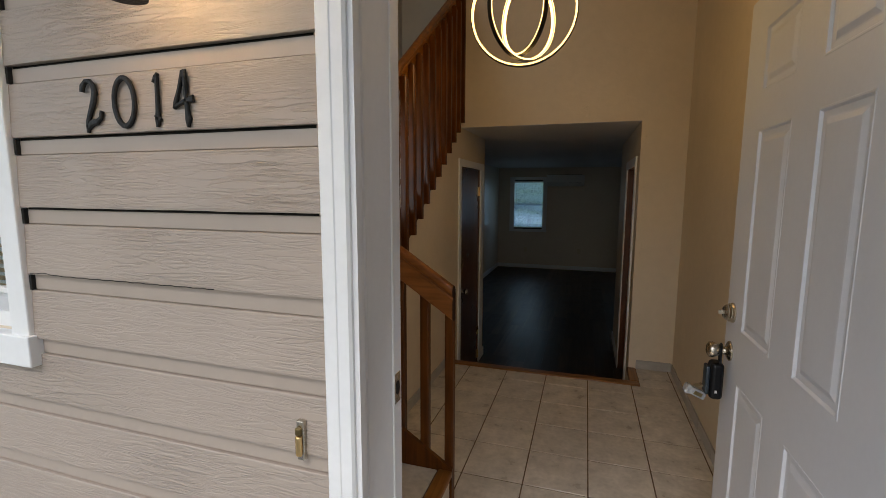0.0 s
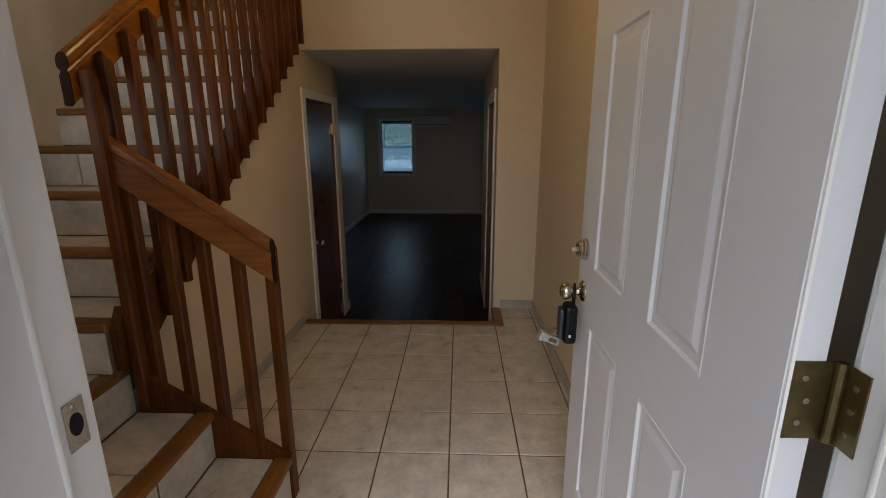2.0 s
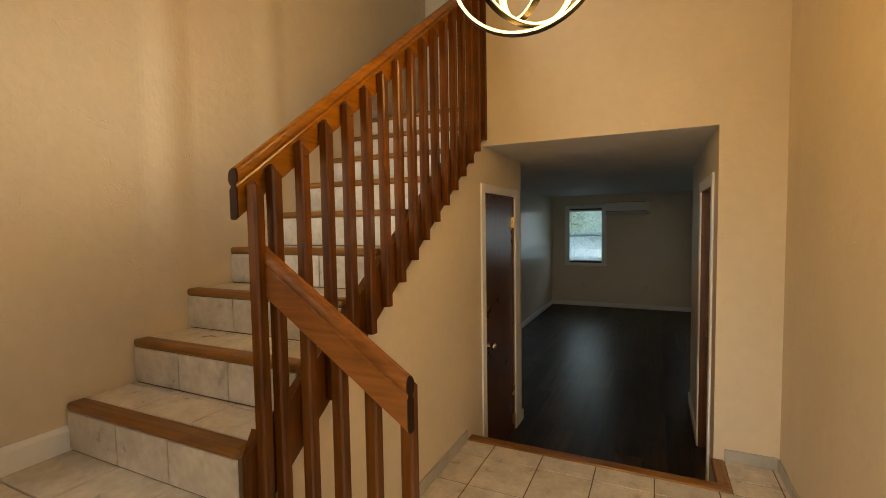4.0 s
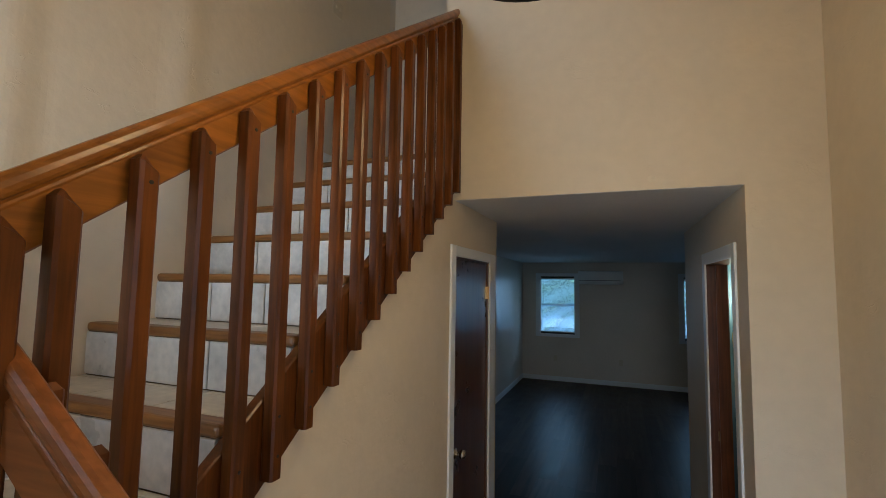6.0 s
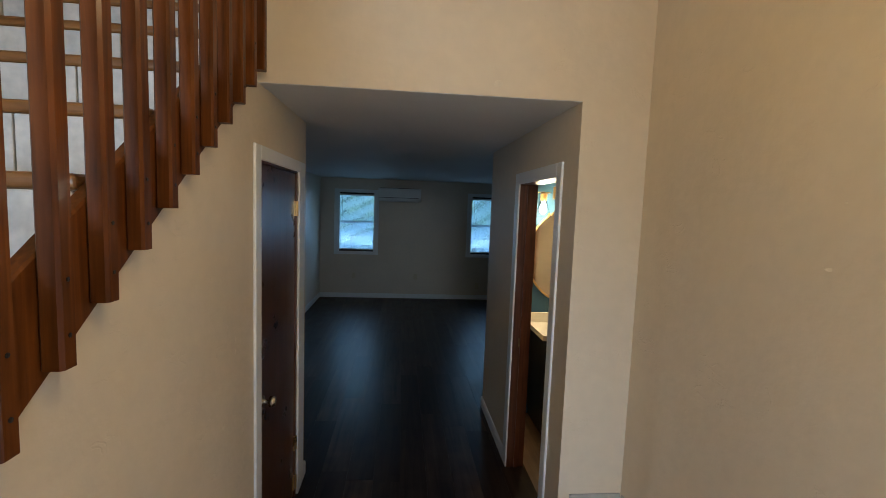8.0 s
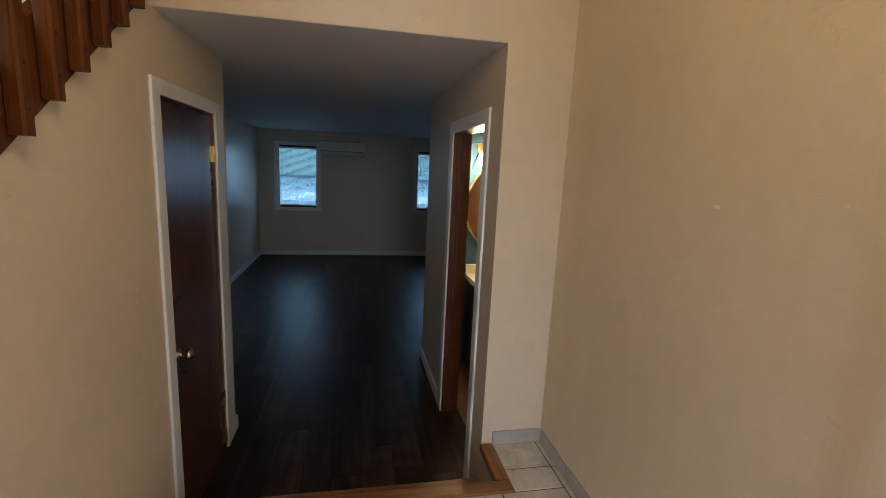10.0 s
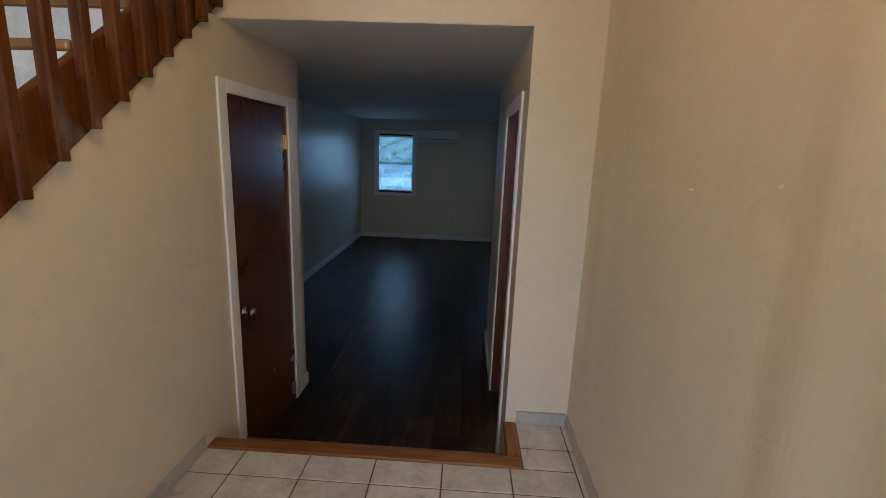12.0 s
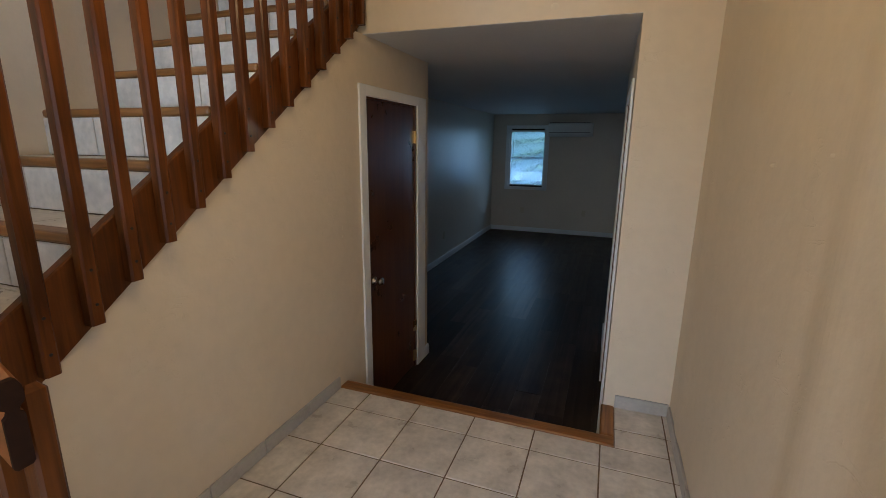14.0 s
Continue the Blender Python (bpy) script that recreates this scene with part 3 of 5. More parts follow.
skirting("baseboard_far", "x", XS, 4.4, Y_FAR, Z_HALL, -1)
skirting("baseboard_living_left", "y", 6.49, Y_FAR - 0.014, XS, Z_HALL, 1)
skirting("baseboard_hall_right", "y", 6.626, 7.55, X_OP, Z_HALL, -1)
skirting("baseboard_hall_end", "x", X_OP - 0.013, 4.4, 7.55, Z_HALL, 1)
skirting("baseboard_closet", "y", 6.415, 6.503, XL, Z_HALL, 1)
skirting("baseboard_closet_end", "x", XS + 0.014, XL + 0.013, 6.49, Z_HALL, 1)
skirting("baseboard_landing", "y", Y_IN + 0.014, 3.395, XS, 3 * RISE, 1, 0.10)
skirting("baseboard_landing_front", "x", XS, -0.93, Y_IN, 3 * RISE, 1, 0.10)

skirting("baseboard_upper", "y", 5.50, 6.54, XS, 12 * RISE, 1, 0.10)

# ---- dabs of filler on the walls ----
FILLER = mat("pale_wall_filler", (0.72, 0.63, 0.48), 0.7, var=0.08, scale=30, bump=0.3, bump_scale=120)


def dab(parent, m, w, h):
    part("filler_dab", lathe_bm([(1.0, 0.0), (0.75, 0.0006), (0.2, 0.0010)], m @ Matrix.Diagonal((w, h, 1, 1)), 14), FILLER, parent)


for dy, dz, w, h in ((4.535, 1.342, 0.006, 0.016), (4.513, 1.519, 0.004, 0.006), (4.20, 1.375, 0.005, 0.010), (3.867, 1.473, 0.004, 0.008)):
    dab(wall_right, pose(XR, dy, dz, 0, -90, 25), w, h)
dab(wall_opening, pose(0.156, Y_OP, 2.031, 90, 0, 0), 0.022, 0.016)
for dy, dz, w, h in ((5.233, 0.928, 0.016, 0.006), (5.228, 0.88, 0.012, 0.004), (5.10, 0.638, 0.010, 0.006)):
    dab(wall_stair, pose(XL, dy, dz, 0, 90, 0), w, h)

# ---- staircase ----
stair = thing("staircase", (-0.9, 3.4, 0), "tiled staircase with oak nosings turning at a landing", "staircase")
N1, N2, N3 = -0.352, -0.628, -0.902     # noses of the lower flight
YS = 3.455                              # end of the lower treads
RUN = 0.2607
Y4 = 3.380                              # first nose of the upper flight


def tread_tiles(parent, x0, x1, y0, y1, z, gx, gy, name="tile"):
    def cuts(a, b, g):
        c = [a] + [g + k * 0.31 for k in range(-20, 21) if a + 0.02 < g + k * 0.31 < b - 0.02] + [b]
        return list(zip(c, c[1:]))
    for xa, xb in cuts(x0, x1, gx):
        for ya, yb in cuts(y0, y1, gy):
            ob = part(name, box_bm(xa + 0.0025, xb - 0.0025, ya + 0.0025, yb - 0.0025, z - 0.010, z, bevel=0.002, seg=1), TILE, parent)


# lower flight: two treads and the landing, rising towards the outer wall
core = boxes((N2 + 0.02, N1 - 0.013, Y_IN + 0.001, YS, 0.0, RISE - 0.012), (N3 + 0.02, N2 - 0.013, Y_IN + 0.001, YS, 0.0, 2 * RISE - 0.012),
             (XS + 0.001, N3 - 0.013, Y_IN + 0.001, Y4 + 0.012, 0.0, 3 * RISE - 0.012))
part("core", core, GROUT, stair)
for k, nx, back in ((1, N1, N2), (2, N2, N3), (3, N3, XS)):
    z = k * RISE
    part("tread_nosing", nosing_bm(nx - 0.068, nx, Y_IN + 0.003, YS + (0.012 if k < 3 else -0.06), z + 0.003, 0.034, 0.012), NOSEWOOD_Y, stair, "oak nosing")
    if k < 3:
        tread_tiles(stair, back - 0.012, nx - 0.069, Y_IN + 0.003, YS, z, nx - 1.0, 3.14)
    else:
        tread_tiles(stair, XS + 0.002, nx - 0.069, Y_IN + 0.003, Y4 + 0.01, z, -1.225, 3.16)
    rx = nx - 0.012
    c = [Y_IN + 0.003] + [v for v in (2.52 + 0.02 * k, 2.83, 3.145) if v < YS - 0.03] + [YS]
    for ya, yb in zip(c, c[1:]):
        part("riser_tile", box_bm(rx - 0.010, rx, ya + 0.0025, yb - 0.0025, z - RISE + 0.004, z - 0.033, bevel=0.002, seg=1), TILE, stair)

# upper flight along the outer wall
XI = -0.917
for k in range(4, 13):
    z, y = k * RISE, Y4 + (k - 4) * RUN
    part("core", boxes((XS + 0.002, XI - 0.002, y + 0.012, y + RUN + 0.011, z - RISE - 0.10, z - 0.012)), GROUT, stair)
    part("tread_nosing", nosing_bm(XS + 0.003, XI + 0.004, y, y + 0.068, z + 0.003, 0.034, 0.012), NOSEWOOD_X, stair, "oak nosing")
    if k < 12:
        tread_tiles(stair, XS + 0.003, XI - 0.003, y + 0.069, y + RUN + 0.008, z, -1.23, y - 1.0)
    c = [XS + 0.003, -1.54 - 0.02 * (k % 2), -1.228 - 0.02 * (k % 3), XI - 0.003]
    for xa, xb in zip(c, c[1:]):
        part("riser_tile", box_bm(xa + 0.0025, xb - 0.0025, y + 0.002, y + 0.012, z - RISE + 0.004, z - 0.033, bevel=0.002, seg=1), TILE, stair)

# stringers
part("stringer", prism_bm([(-0.915, 0.02), (-0.8785, 0.02), (-0.8785, 0.245), (-0.883, 0.25), (-0.910, 0.25), (-0.915, 0.245)], "y", 3.46, Y_OP - 0.003,
                          shear=lambda s: stair_line(s) - 0.02), STAIRWOOD, stair, "sloping stained side board")
part("stringer", prism_bm([(3.40, 0.575), (3.462, 0.575), (3.462, stair_line(3.462) + 0.23), (3.44, 0.80), (3.40, 0.73)], "x", -0.915, -0.8785), STAIRWOOD, stair)
skirt = prism_bm([(N1 - 0.002, 0.005), (N1 - 0.002, RISE + 0.008), (-0.902, 3 * RISE - 0.01), (-0.902, 0.22), (-0.75, 0.005)], "y", YS + 0.001, YS + 0.0215)
part("stringer", skirt, STAIRWOOD, stair, "stained skirt board of the lower flight")

# ---- balustrade ----
balustrade = thing("balustrade", (-0.85, 3.45, 0.56), "red-brown stained wooden stair railing with square balusters", "railing")


def rail_profile(w0):
    half = [(0.010, 0.0), (0.0145, 0.005), (0.0145, 0.088), (0.010, 0.092), (0.008, 0.098), (0.010, 0.103), (0.015, 0.107), (0.0175, 0.114), (0.018, 0.124), (0.0165, 0.135), (0.013, 0.143), (0.007, 0.149)]
    return [(w0 + a, b) for a, b in half] + [(w0 - a, b) for a, b in reversed(half)]


def rail_low(y):
    return 1.463 + 0.728 * (y - 3.401)


part("handrail", prism_bm(rail_profile(-0.8935), "y", 3.395, Y_OP - 0.002, shear=rail_low), RAILWOOD, balustrade, "moulded stained handrail", smooth=False)


def lower_rail(x):
    return 0.890 - 0.676 * (x + 0.358)


part("handrail", prism_bm(rail_profile(3.4615), "x", -0.872, -0.354, shear=lower_rail), RAILWOOD_X, balustrade, "moulded stained handrail with worn edge")


ENDGRAIN = mat("dark_end_grain", (0.022, 0.008, 0.003), 0.8, var=0.2, scale=40, spec=0.15)
part("rail_end", prism_bm(rail_profile(-0.8935), "y", 3.389, 3.3945, shear=rail_low), ENDGRAIN, balustrade, "dark rail end")
part("rail_end", prism_bm(rail_profile(3.4615), "x", -0.3535, -0.349, shear=lower_rail), ENDGRAIN, balustrade, "dark rail end")


def baluster(x0, x1, y0, y1, zb, zt, slope_axis, slope, parent):
    """A square baluster with chamfered corners, a slanted foot and a slanted, eased head."""
    bm = bmesh.new()
    c = 0.006
    ring = [(x0 + c, y0), (x1 - c, y0), (x1, y0 + c), (x1, y1 - c), (x1 - c, y1), (x0 + c, y1), (x0, y1 - c), (x0, y0 + c)]
    rows = []
    for level in range(3):
        row = []
        for px, py in ring:
            t = (py - y0) / (y1 - y0) if slope_axis == "y" else (px - x0) / (x1 - x0)
            if level == 0:
                z = zb
            elif level == 1:
                z = zt + slope * (t - 1) * 0.04 - 0.012
            else:
                z = zt + slope * (t - 1) * 0.04
                px = px + ((x0 + x1) / 2 - px) * 0.45
                py = py + ((y0 + y1) / 2 - py) * 0.45
            row.append(bm.verts.new((px, py, z)))
        rows.append(row)
    for a, b in zip(rows, rows[1:]):
        for i in range(8):
            j = (i + 1) % 8
            bm.faces.new((a[i], a[j], b[j], b[i]))
    bm.faces.new(rows[0][::-1])
    bm.faces.new(rows[2])
    bmesh.ops.recalc_face_normals(bm, faces=bm.faces)
    post = part("baluster", bm, STAIRWOOD, parent)
    return post


def screw(parent, m):
    part("screw", lathe_bm([(0.0045, 0.0), (0.0045, 0.0012), (0.002, 0.0014)], m, steps=8), BLACKIRON, parent)


BS = 0.1285
for i in range(0, 17):
    y1 = 5.332 - BS * (i - 1) if i < 16 else 3.458
    zb = stair_line(y1)
    post = baluster(-0.878, -0.838, y1 - 0.040, y1, zb if i < 15 else max(zb - 0.25, 0.42), zb + 1.005, "y", -0.6, balustrade)
    if i < 15:
        side = pose(-0.838, y1 - 0.02, zb + 0.975, 0, 90, 0)
        screw(post, side)
        screw(post, pose(-0.838, y1 - 0.02, zb + 0.06, 0, 90, 0))
        screw(post, pose(-0.838, y1 - 0.02, zb + 0.16, 0, 90, 0))
for j in range(5):
    x1 = -0.357 - 0.116 * j
    foot = -0.003 if j == 0 else RISE - 0.03 + 0.655 * (-(x1 + 0.02) - 0.352)
    post = baluster(x1 - 0.040, x1, 3.477, 3.517, foot, lower_rail(x1 - 0.02) + 0.105, "x", 0.5, balustrade)
    screw(post, pose(x1 - 0.02, 3.477, lower_rail(x1 - 0.02) + 0.03, 90, 0, 0))

# ---- front door and frame ----
frame_l = thing("door_1", (0.27, 2.40, 0), "white painted front door frame, chipped at the edges", "door frame", kind="structure")
for side, xf in ((-1, -0.190), (1, 0.728)):
    s = -side  # towards the opening
    # jamb with stop, then rabbet
    pts = [(xf, Y_IN), (xf - s * 0.032, Y_IN), (xf - s * 0.032, 2.27), (xf + s * 0.028, 2.268), (xf + s * 0.028, 2.284), (xf + s * 0.010, 2.292), (xf + s * 0.001, 2.308),
           (xf + s * 0.006, 2.314), (xf + s * 0.007, 2.328), (xf + s * 0.001, 2.331), (xf + s * 0.007, 2.336), (xf + s * 0.0068, 2.441), (xf, 2.441)]
    part("jamb", prism_bm(pts, "z", -0.03, 2.045), JAMB, frame_l, "pale grey painted jamb with a stop")
    part("weatherstrip", box_bm(min(xf, xf + s * 0.0095), max(xf, xf + s * 0.0095), 2.4415, 2.4500, 0.0, 2.04, bevel=0.0028), PLASTIC, frame_l, "white vinyl weatherstrip")
    a, b = sorted((xf - s * 0.030, xf + s * 0.019))
    part("casing", prism_bm([(a, 2.2795), (b, 2.2795), (b, 2.262), (b - 0.004, 2.258), (a + 0.026, 2.258), (a + 0.024, 2.2565), (a + 0.004, 2.2565), (a, 2.260)], "z", -0.06, 2.10),
         WHITE, frame_l, "white painted casing")
    ia, ib = sorted((xf - s * 0.07, xf - s * 0.004))
    part("inner_casing", box_bm(ia, ib, Y_IN + 0.0005, Y_IN + 0.014, 0.0 if side > 0 else 0.57, 2.10, bevel=0.004), WHITE, frame_l)
part("head", box_bm(-0.19, 0.728, 2.27, Y_IN, 2.045, 2.075), JAMB, frame_l)
part("head_casing", box_bm(-0.235, 0.775, 2.254, 2.2795, 2.06, 2.13, bevel=0.003), WHITE, frame_l)
part("sill", box_bm(-0.222, 0.760, 2.20, Y_IN + 0.01, -0.03, 0.004, bevel=0.004), NICKEL, frame_l, "metal threshold")
plate = part("strike_plate", box_bm(-0.1895, -0.1880, 2.464, 2.493, 0.998, 1.062, bevel=0.0007), NICKEL, frame_l, "satin nickel strike plate")
part("latch_hole", lathe_bm([(0.011, 0.0), (0.011, 0.0006)], pose(-0.1880, 2.478, 1.030, 0, 90, 0) @ Matrix.Diagonal((1.35, 0.85, 1, 1)), 20), BLACKPLASTIC, plate)
for q in (1.007, 1.053):
    part("screw", lathe_bm([(0.0035, 0.0), (0.003, 0.0008)], pose(-0.1880, 2.478, q, 0, 90, 0), 10), NICKEL, plate)

DX, DY0, DY1 = 0.662, 2.520, 3.440   # outer face, hinge edge, latch edge
door = thing("front_door", (0.69, 2.98, 0.01), "white six-panel front door standing open", "door")
PANEL_Y = ((2.690, 2.908), (3.050, 3.287))
PANEL_Z = ((0.23, 0.815), (0.985, 1.625), (1.735, 1.925))
leaf = boxes(*[(DX, DX + 0.045, a, b, 0.012, 2.035) for a, b in ((DY0, 2.690), (2.908, 3.050), (3.287, DY1))],
             *[(DX, DX + 0.045, a, b, c, d) for a, b in PANEL_Y for c, d in ((0.012, 0.23), (0.815, 0.985), (1.625, 1.735), (1.925, 2.035))])
bmesh.ops.remove_doubles(leaf, verts=leaf.verts, dist=1e-5)
part("slab", leaf, DOORWHITE, door)
part("edge_strip", box_bm(DX + 0.002, DX + 0.0065, DY0 - 0.004, DY0 - 0.0005, 0.02, 2.03), WHITE, door, "white weather seal")


def door_panel(y0, y1, z0, z1, face, s):
    """A pressed panel: a moulded edge, a sunk groove and a raised field."""
    bm = bmesh.new()
    prof = [(0.0, 0.0), (0.002, 0.0012), (0.006, 0.0008), (0.011, -0.0055), (0.024, -0.0065), (0.028, -0.0060), (0.041, -0.0010), (0.046, -0.0006)]
    rows = []
    for d, h in prof:
        rows.append([bm.verts.new((face + s * h, y, z)) for y, z in ((y0 + d, z0 + d), (y1 - d, z0 + d), (y1 - d, z1 - d), (y0 + d, z1 - d))])
    for a, b in zip(rows, rows[1:]):
        for i in range(4):
            j = (i + 1) % 4
            bm.faces.new((a[i], a[j], b[j], b[i]))
    bm.faces.new(rows[-1])
    bmesh.ops.recalc_face_normals(bm, faces=bm.faces)
    return part("panel", bm, DOORWHITE, door)


for ya, yb in PANEL_Y:
    for za, zb in PANEL_Z:
        door_panel(ya, yb, za, zb, DX, -1)
        door_panel(ya, yb, za, zb, DX + 0.045, 1)
for hz in (0.22, 1.055, 1.83):
    hinge = part("hinge", lathe_bm([(0.0062, 0), (0.0062, 0.106)], pose(0.7215, 2.513, hz - 0.053), steps=14), BRASS, door, "antique brass hinge", smooth=False)
    part("hinge_leaf", box_bm(DX + 0.006, 0.7215, DY0 - 0.0028, DY0 - 0.0006, hz - 0.052, hz + 0.052), BRASS, hinge)
    part("hinge_leaf", box_bm(0.7250, 0.7272, 2.480, 2.514, hz - 0.052, hz + 0.052), BRASS, hinge)
    for q in (-0.03, 0.0, 0.03):
        part("screw", lathe_bm([(0.004, 0), (0.004, 0.001)], pose(0.685 + 0.006 * (q == 0.0), DY0 - 0.0028, hz + q, 90, 0, 0), steps=8), NICKEL, hinge)
        part("screw", lathe_bm([(0.004, 0), (0.004, 0.001)], pose(0.7250, 2.494, hz + q, 0, -90, 0), steps=8), NICKEL, hinge)
# lock set
LY = 3.375
bolt = part("deadbolt", lathe_bm([(0.034, 0), (0.034, 0.005), (0.031, 0.009), (0.031, 0.013), (0.027, 0.017), (0.027, 0.021), (0.022, 0.027), (0.019, 0.029), (0.012, 0.0295)], pose(DX, LY, 1.029, 0, -90, 0)), NICKEL, door, "satin nickel deadbolt", smooth=False)
part("key_head", box_bm(DX - 0.045, DX - 0.029, LY - 0.0025, LY + 0.0025, 1.022, 1.037, bevel=0.002), NICKEL, bolt)
part("door_knob", lathe_bm([(0.034, 0), (0.034, 0.004), (0.028, 0.008), (0.014, 0.012), (0.013, 0.030), (0.022, 0.040), (0.027, 0.052), (0.026, 0.064), (0.016, 0.071), (0.004, 0.072)],
                                  pose(DX, LY, 0.894, 0, -90, 0)), NICKEL, door, "satin nickel door knob", smooth=True)
part("inner_knob", lathe_bm([(0.034, 0), (0.034, 0.004), (0.014, 0.012), (0.013, 0.030), (0.027, 0.052), (0.026, 0.064), (0.004, 0.072)],
                            pose(DX + 0.045, LY, 0.898, 0, 90, 0)), NICKEL, door, "satin nickel door knob", smooth=True)
part("latch", box_bm(DX + 0.012, DX + 0.033, DY1 - 0.001, DY1 + 0.002, 0.868, 0.928), NICKEL, door)

keys = thing("key_fob", (0.62, LY, 0.72), "black car key fob and keys hanging from the door knob", "keys")
part("fob", box_bm(0.603, 0.645, LY - 0.030, LY + 0.030, 0.722, 0.853, bevel=0.014, seg=3), BLACKPLASTIC, keys, "black plastic car key fob")
part("fob_back", box_bm(0.590, 0.6025, LY - 0.022, LY + 0.022, 0.736, 0.838, bevel=0.005, seg=2), BLUEGREY, keys, "blue-grey fob shell")
part("button_mark", box_bm(0.618, 0.625, LY - 0.0306, LY - 0.0295, 0.748, 0.758, bevel=0.0004), PLASTIC, keys)
ring_pts = [(0.634 + 0.004 * math.cos(a), LY + 0.021 * math.cos(a), 0.874 + 0.042 * math.sin(a)) for a in [2 * math.pi * k / 24 for k in range(24)]]
part("strap", tube_bm(ring_pts, 0.0045, 8, closed=True), BLACKPLASTIC, keys, "black loop over the knob")
CLEAR = mat("cloudy_plastic", (0.34, 0.35, 0.36), 0.16, var=0.25, scale=60, bump=0.3, bump_scale=120)
at = pose(0.594, LY - 0.004, 0.724, 0, 24, 8)


def hung(bm):
    bmesh.ops.transform(bm, matrix=at, verts=bm.verts)
    return bm


case = part("tag", hung(box_bm(-0.066, 0.0, -0.014, 0.014, -0.014, 0.012, bevel=0.005)), CLEAR, keys, "cloudy clear plastic tag")
part("tag_label", hung(box_bm(-0.042, -0.014, -0.0150, -0.0142, -0.007, 0.006)), BRASS, case, "brass-coloured insert")
part("tag_rim", hung(box_bm(-0.072, -0.054, -0.0165, 0.0165, -0.017, 0.016, bevel=0.006)), CLEAR, case)
for n, rot in enumerate((8, 26)):
    kb = box_bm(-0.0012, 0.0012, -0.012, 0.012, -0.028, 0.0, bevel=0.001, seg=1)
    box_bm(-0.0011, 0.0011, -0.004, 0.005, -0.062, -0.029, bm=kb)
    bmesh.ops.transform(kb, matrix=pose(0.592, LY + 0.016 + 0.004 * n, 0.757, 0, 50 + rot, 10 * n), verts=kb.verts)
    part("key", kb, NICKEL, keys, "silver key")

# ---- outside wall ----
# near-black sheet behind the boards puts the lap gaps' shade into colour
GAPDARK = mat("gap_shade_and_crack", (0.015, 0.014, 0.013), 0.95, var=0.3, scale=20)
siding = structure("siding", boxes((-3.4, -1.75, 2.2788, 2.2797, -0.1, 4.6), (-0.915, -0.235, 2.2788, 2.2797, -0.1, 4.6), (0.78, 3.4, 2.2788, 2.2797, -0.1, 4.6)), GAPDARK, "taupe painted wooden lap siding", "siding")
LAP = 0.1362
rng = random.Random(8)


def lap_bm(x0, x1, tight=False):
    top = 0.004 if tight else -0.002
    pts = [(2.2785, 0.0038), (2.2640, 0.0034), (2.2635, 0.007), (2.2675, LAP - 0.0325), (2.2684, LAP - 0.0312), (2.2765, LAP - 0.0310), (2.2732, LAP - 0.0285), (2.2735, LAP + top), (2.2785, LAP + top + 0.0005)]
    bm = bmesh.new()
    rows = []
    count = 26
    for i in range(count + 1):
        xx = x0 + (x1 - x0) * i / count
        wob = 0.0016 * noise.noise((xx * 9, x0, rng.random() * 0.2)) + 0.0008 * noise.noise((xx * 31, x1, 0))
        rows.append([bm.verts.new((xx, a, b + (wob if k in (1, 2) else 0.0))) for k, (a, b) in enumerate(pts)])
    for a, b in zip(rows, rows[1:]):
        for k in range(len(pts) - 1):
            f = bm.faces.new((a[k], a[k + 1], b[k + 1], b[k]))
            f.material_index = 1 if k >= 3 else 0
    bm.faces.new(rows[0])
    bm.faces.new(rows[-1][::-1])
    bmesh.ops.recalc_face_normals(bm, faces=bm.faces)
    return bm


LAP0 = 1.534 - 12 * LAP
lap_long = mesh_of("board", lap_bm(-3.4, -0.2195, True), SIDING)
lap_mid_low = mesh_of("board", lap_bm(-0.917, -0.2195, True), SIDING)
lap_mid = mesh_of("board", lap_bm(-0.917, -0.2195), SIDING)
lap_left = mesh_of("board", lap_bm(-3.4, -1.765), SIDING)
lap_right = mesh_of("board", lap_bm(0.7595, 3.4), SIDING)
lap_top = mesh_of("board", lap_bm(-3.4, 3.4), SIDING)
for lap_me in (lap_long, lap_mid_low, lap_mid, lap_left, lap_right, lap_top):
    lap_me.materials.append(SIDING_SMOOTH)
for k in range(0, 36):
    z = LAP0 + k * LAP
    if z < -0.2:
        continue
    if z > 2.12:
        pieces("board", lap_top, siding, [(0, 0, z)])
        continue
    pieces("board", lap_right, siding, [(0, 0, z)])
    if 1.06 < z + LAP * 0.5 < 2.35:
        pieces("board", lap_mid_low if z < 1.2 else lap_mid, siding, [(0, 0, z)])
        pieces("board", lap_left, siding, [(0, 0, z)])
    else:
        pieces("board", lap_long, siding, [(0, 0, z)])


# solid near-black boxes paint the shaded gaps beside the window casing
notch_me = mesh_of("gap_shade", box_bm(-0.9165, -0.9085, 2.2655, 2.2745, LAP - 0.030, LAP + 0.001), GAPDARK)
pieces("gap_shade", notch_me, siding, [(0, 0, LAP0 + k * LAP) for k in range(9, 15)])
crack = [(-0.907 + 0.012 * k, 2.2637, LAP0 + 10 * LAP + 0.0040 + 0.0035 * math.exp(-((k - 3) / 2.2) ** 2) + 0.0007 * math.sin(k * 2.1)) for k in range(40)]
part("crack", tube_bm(crack, 0.0009, 5), GAPDARK, siding, "weathered crack along a board edge")

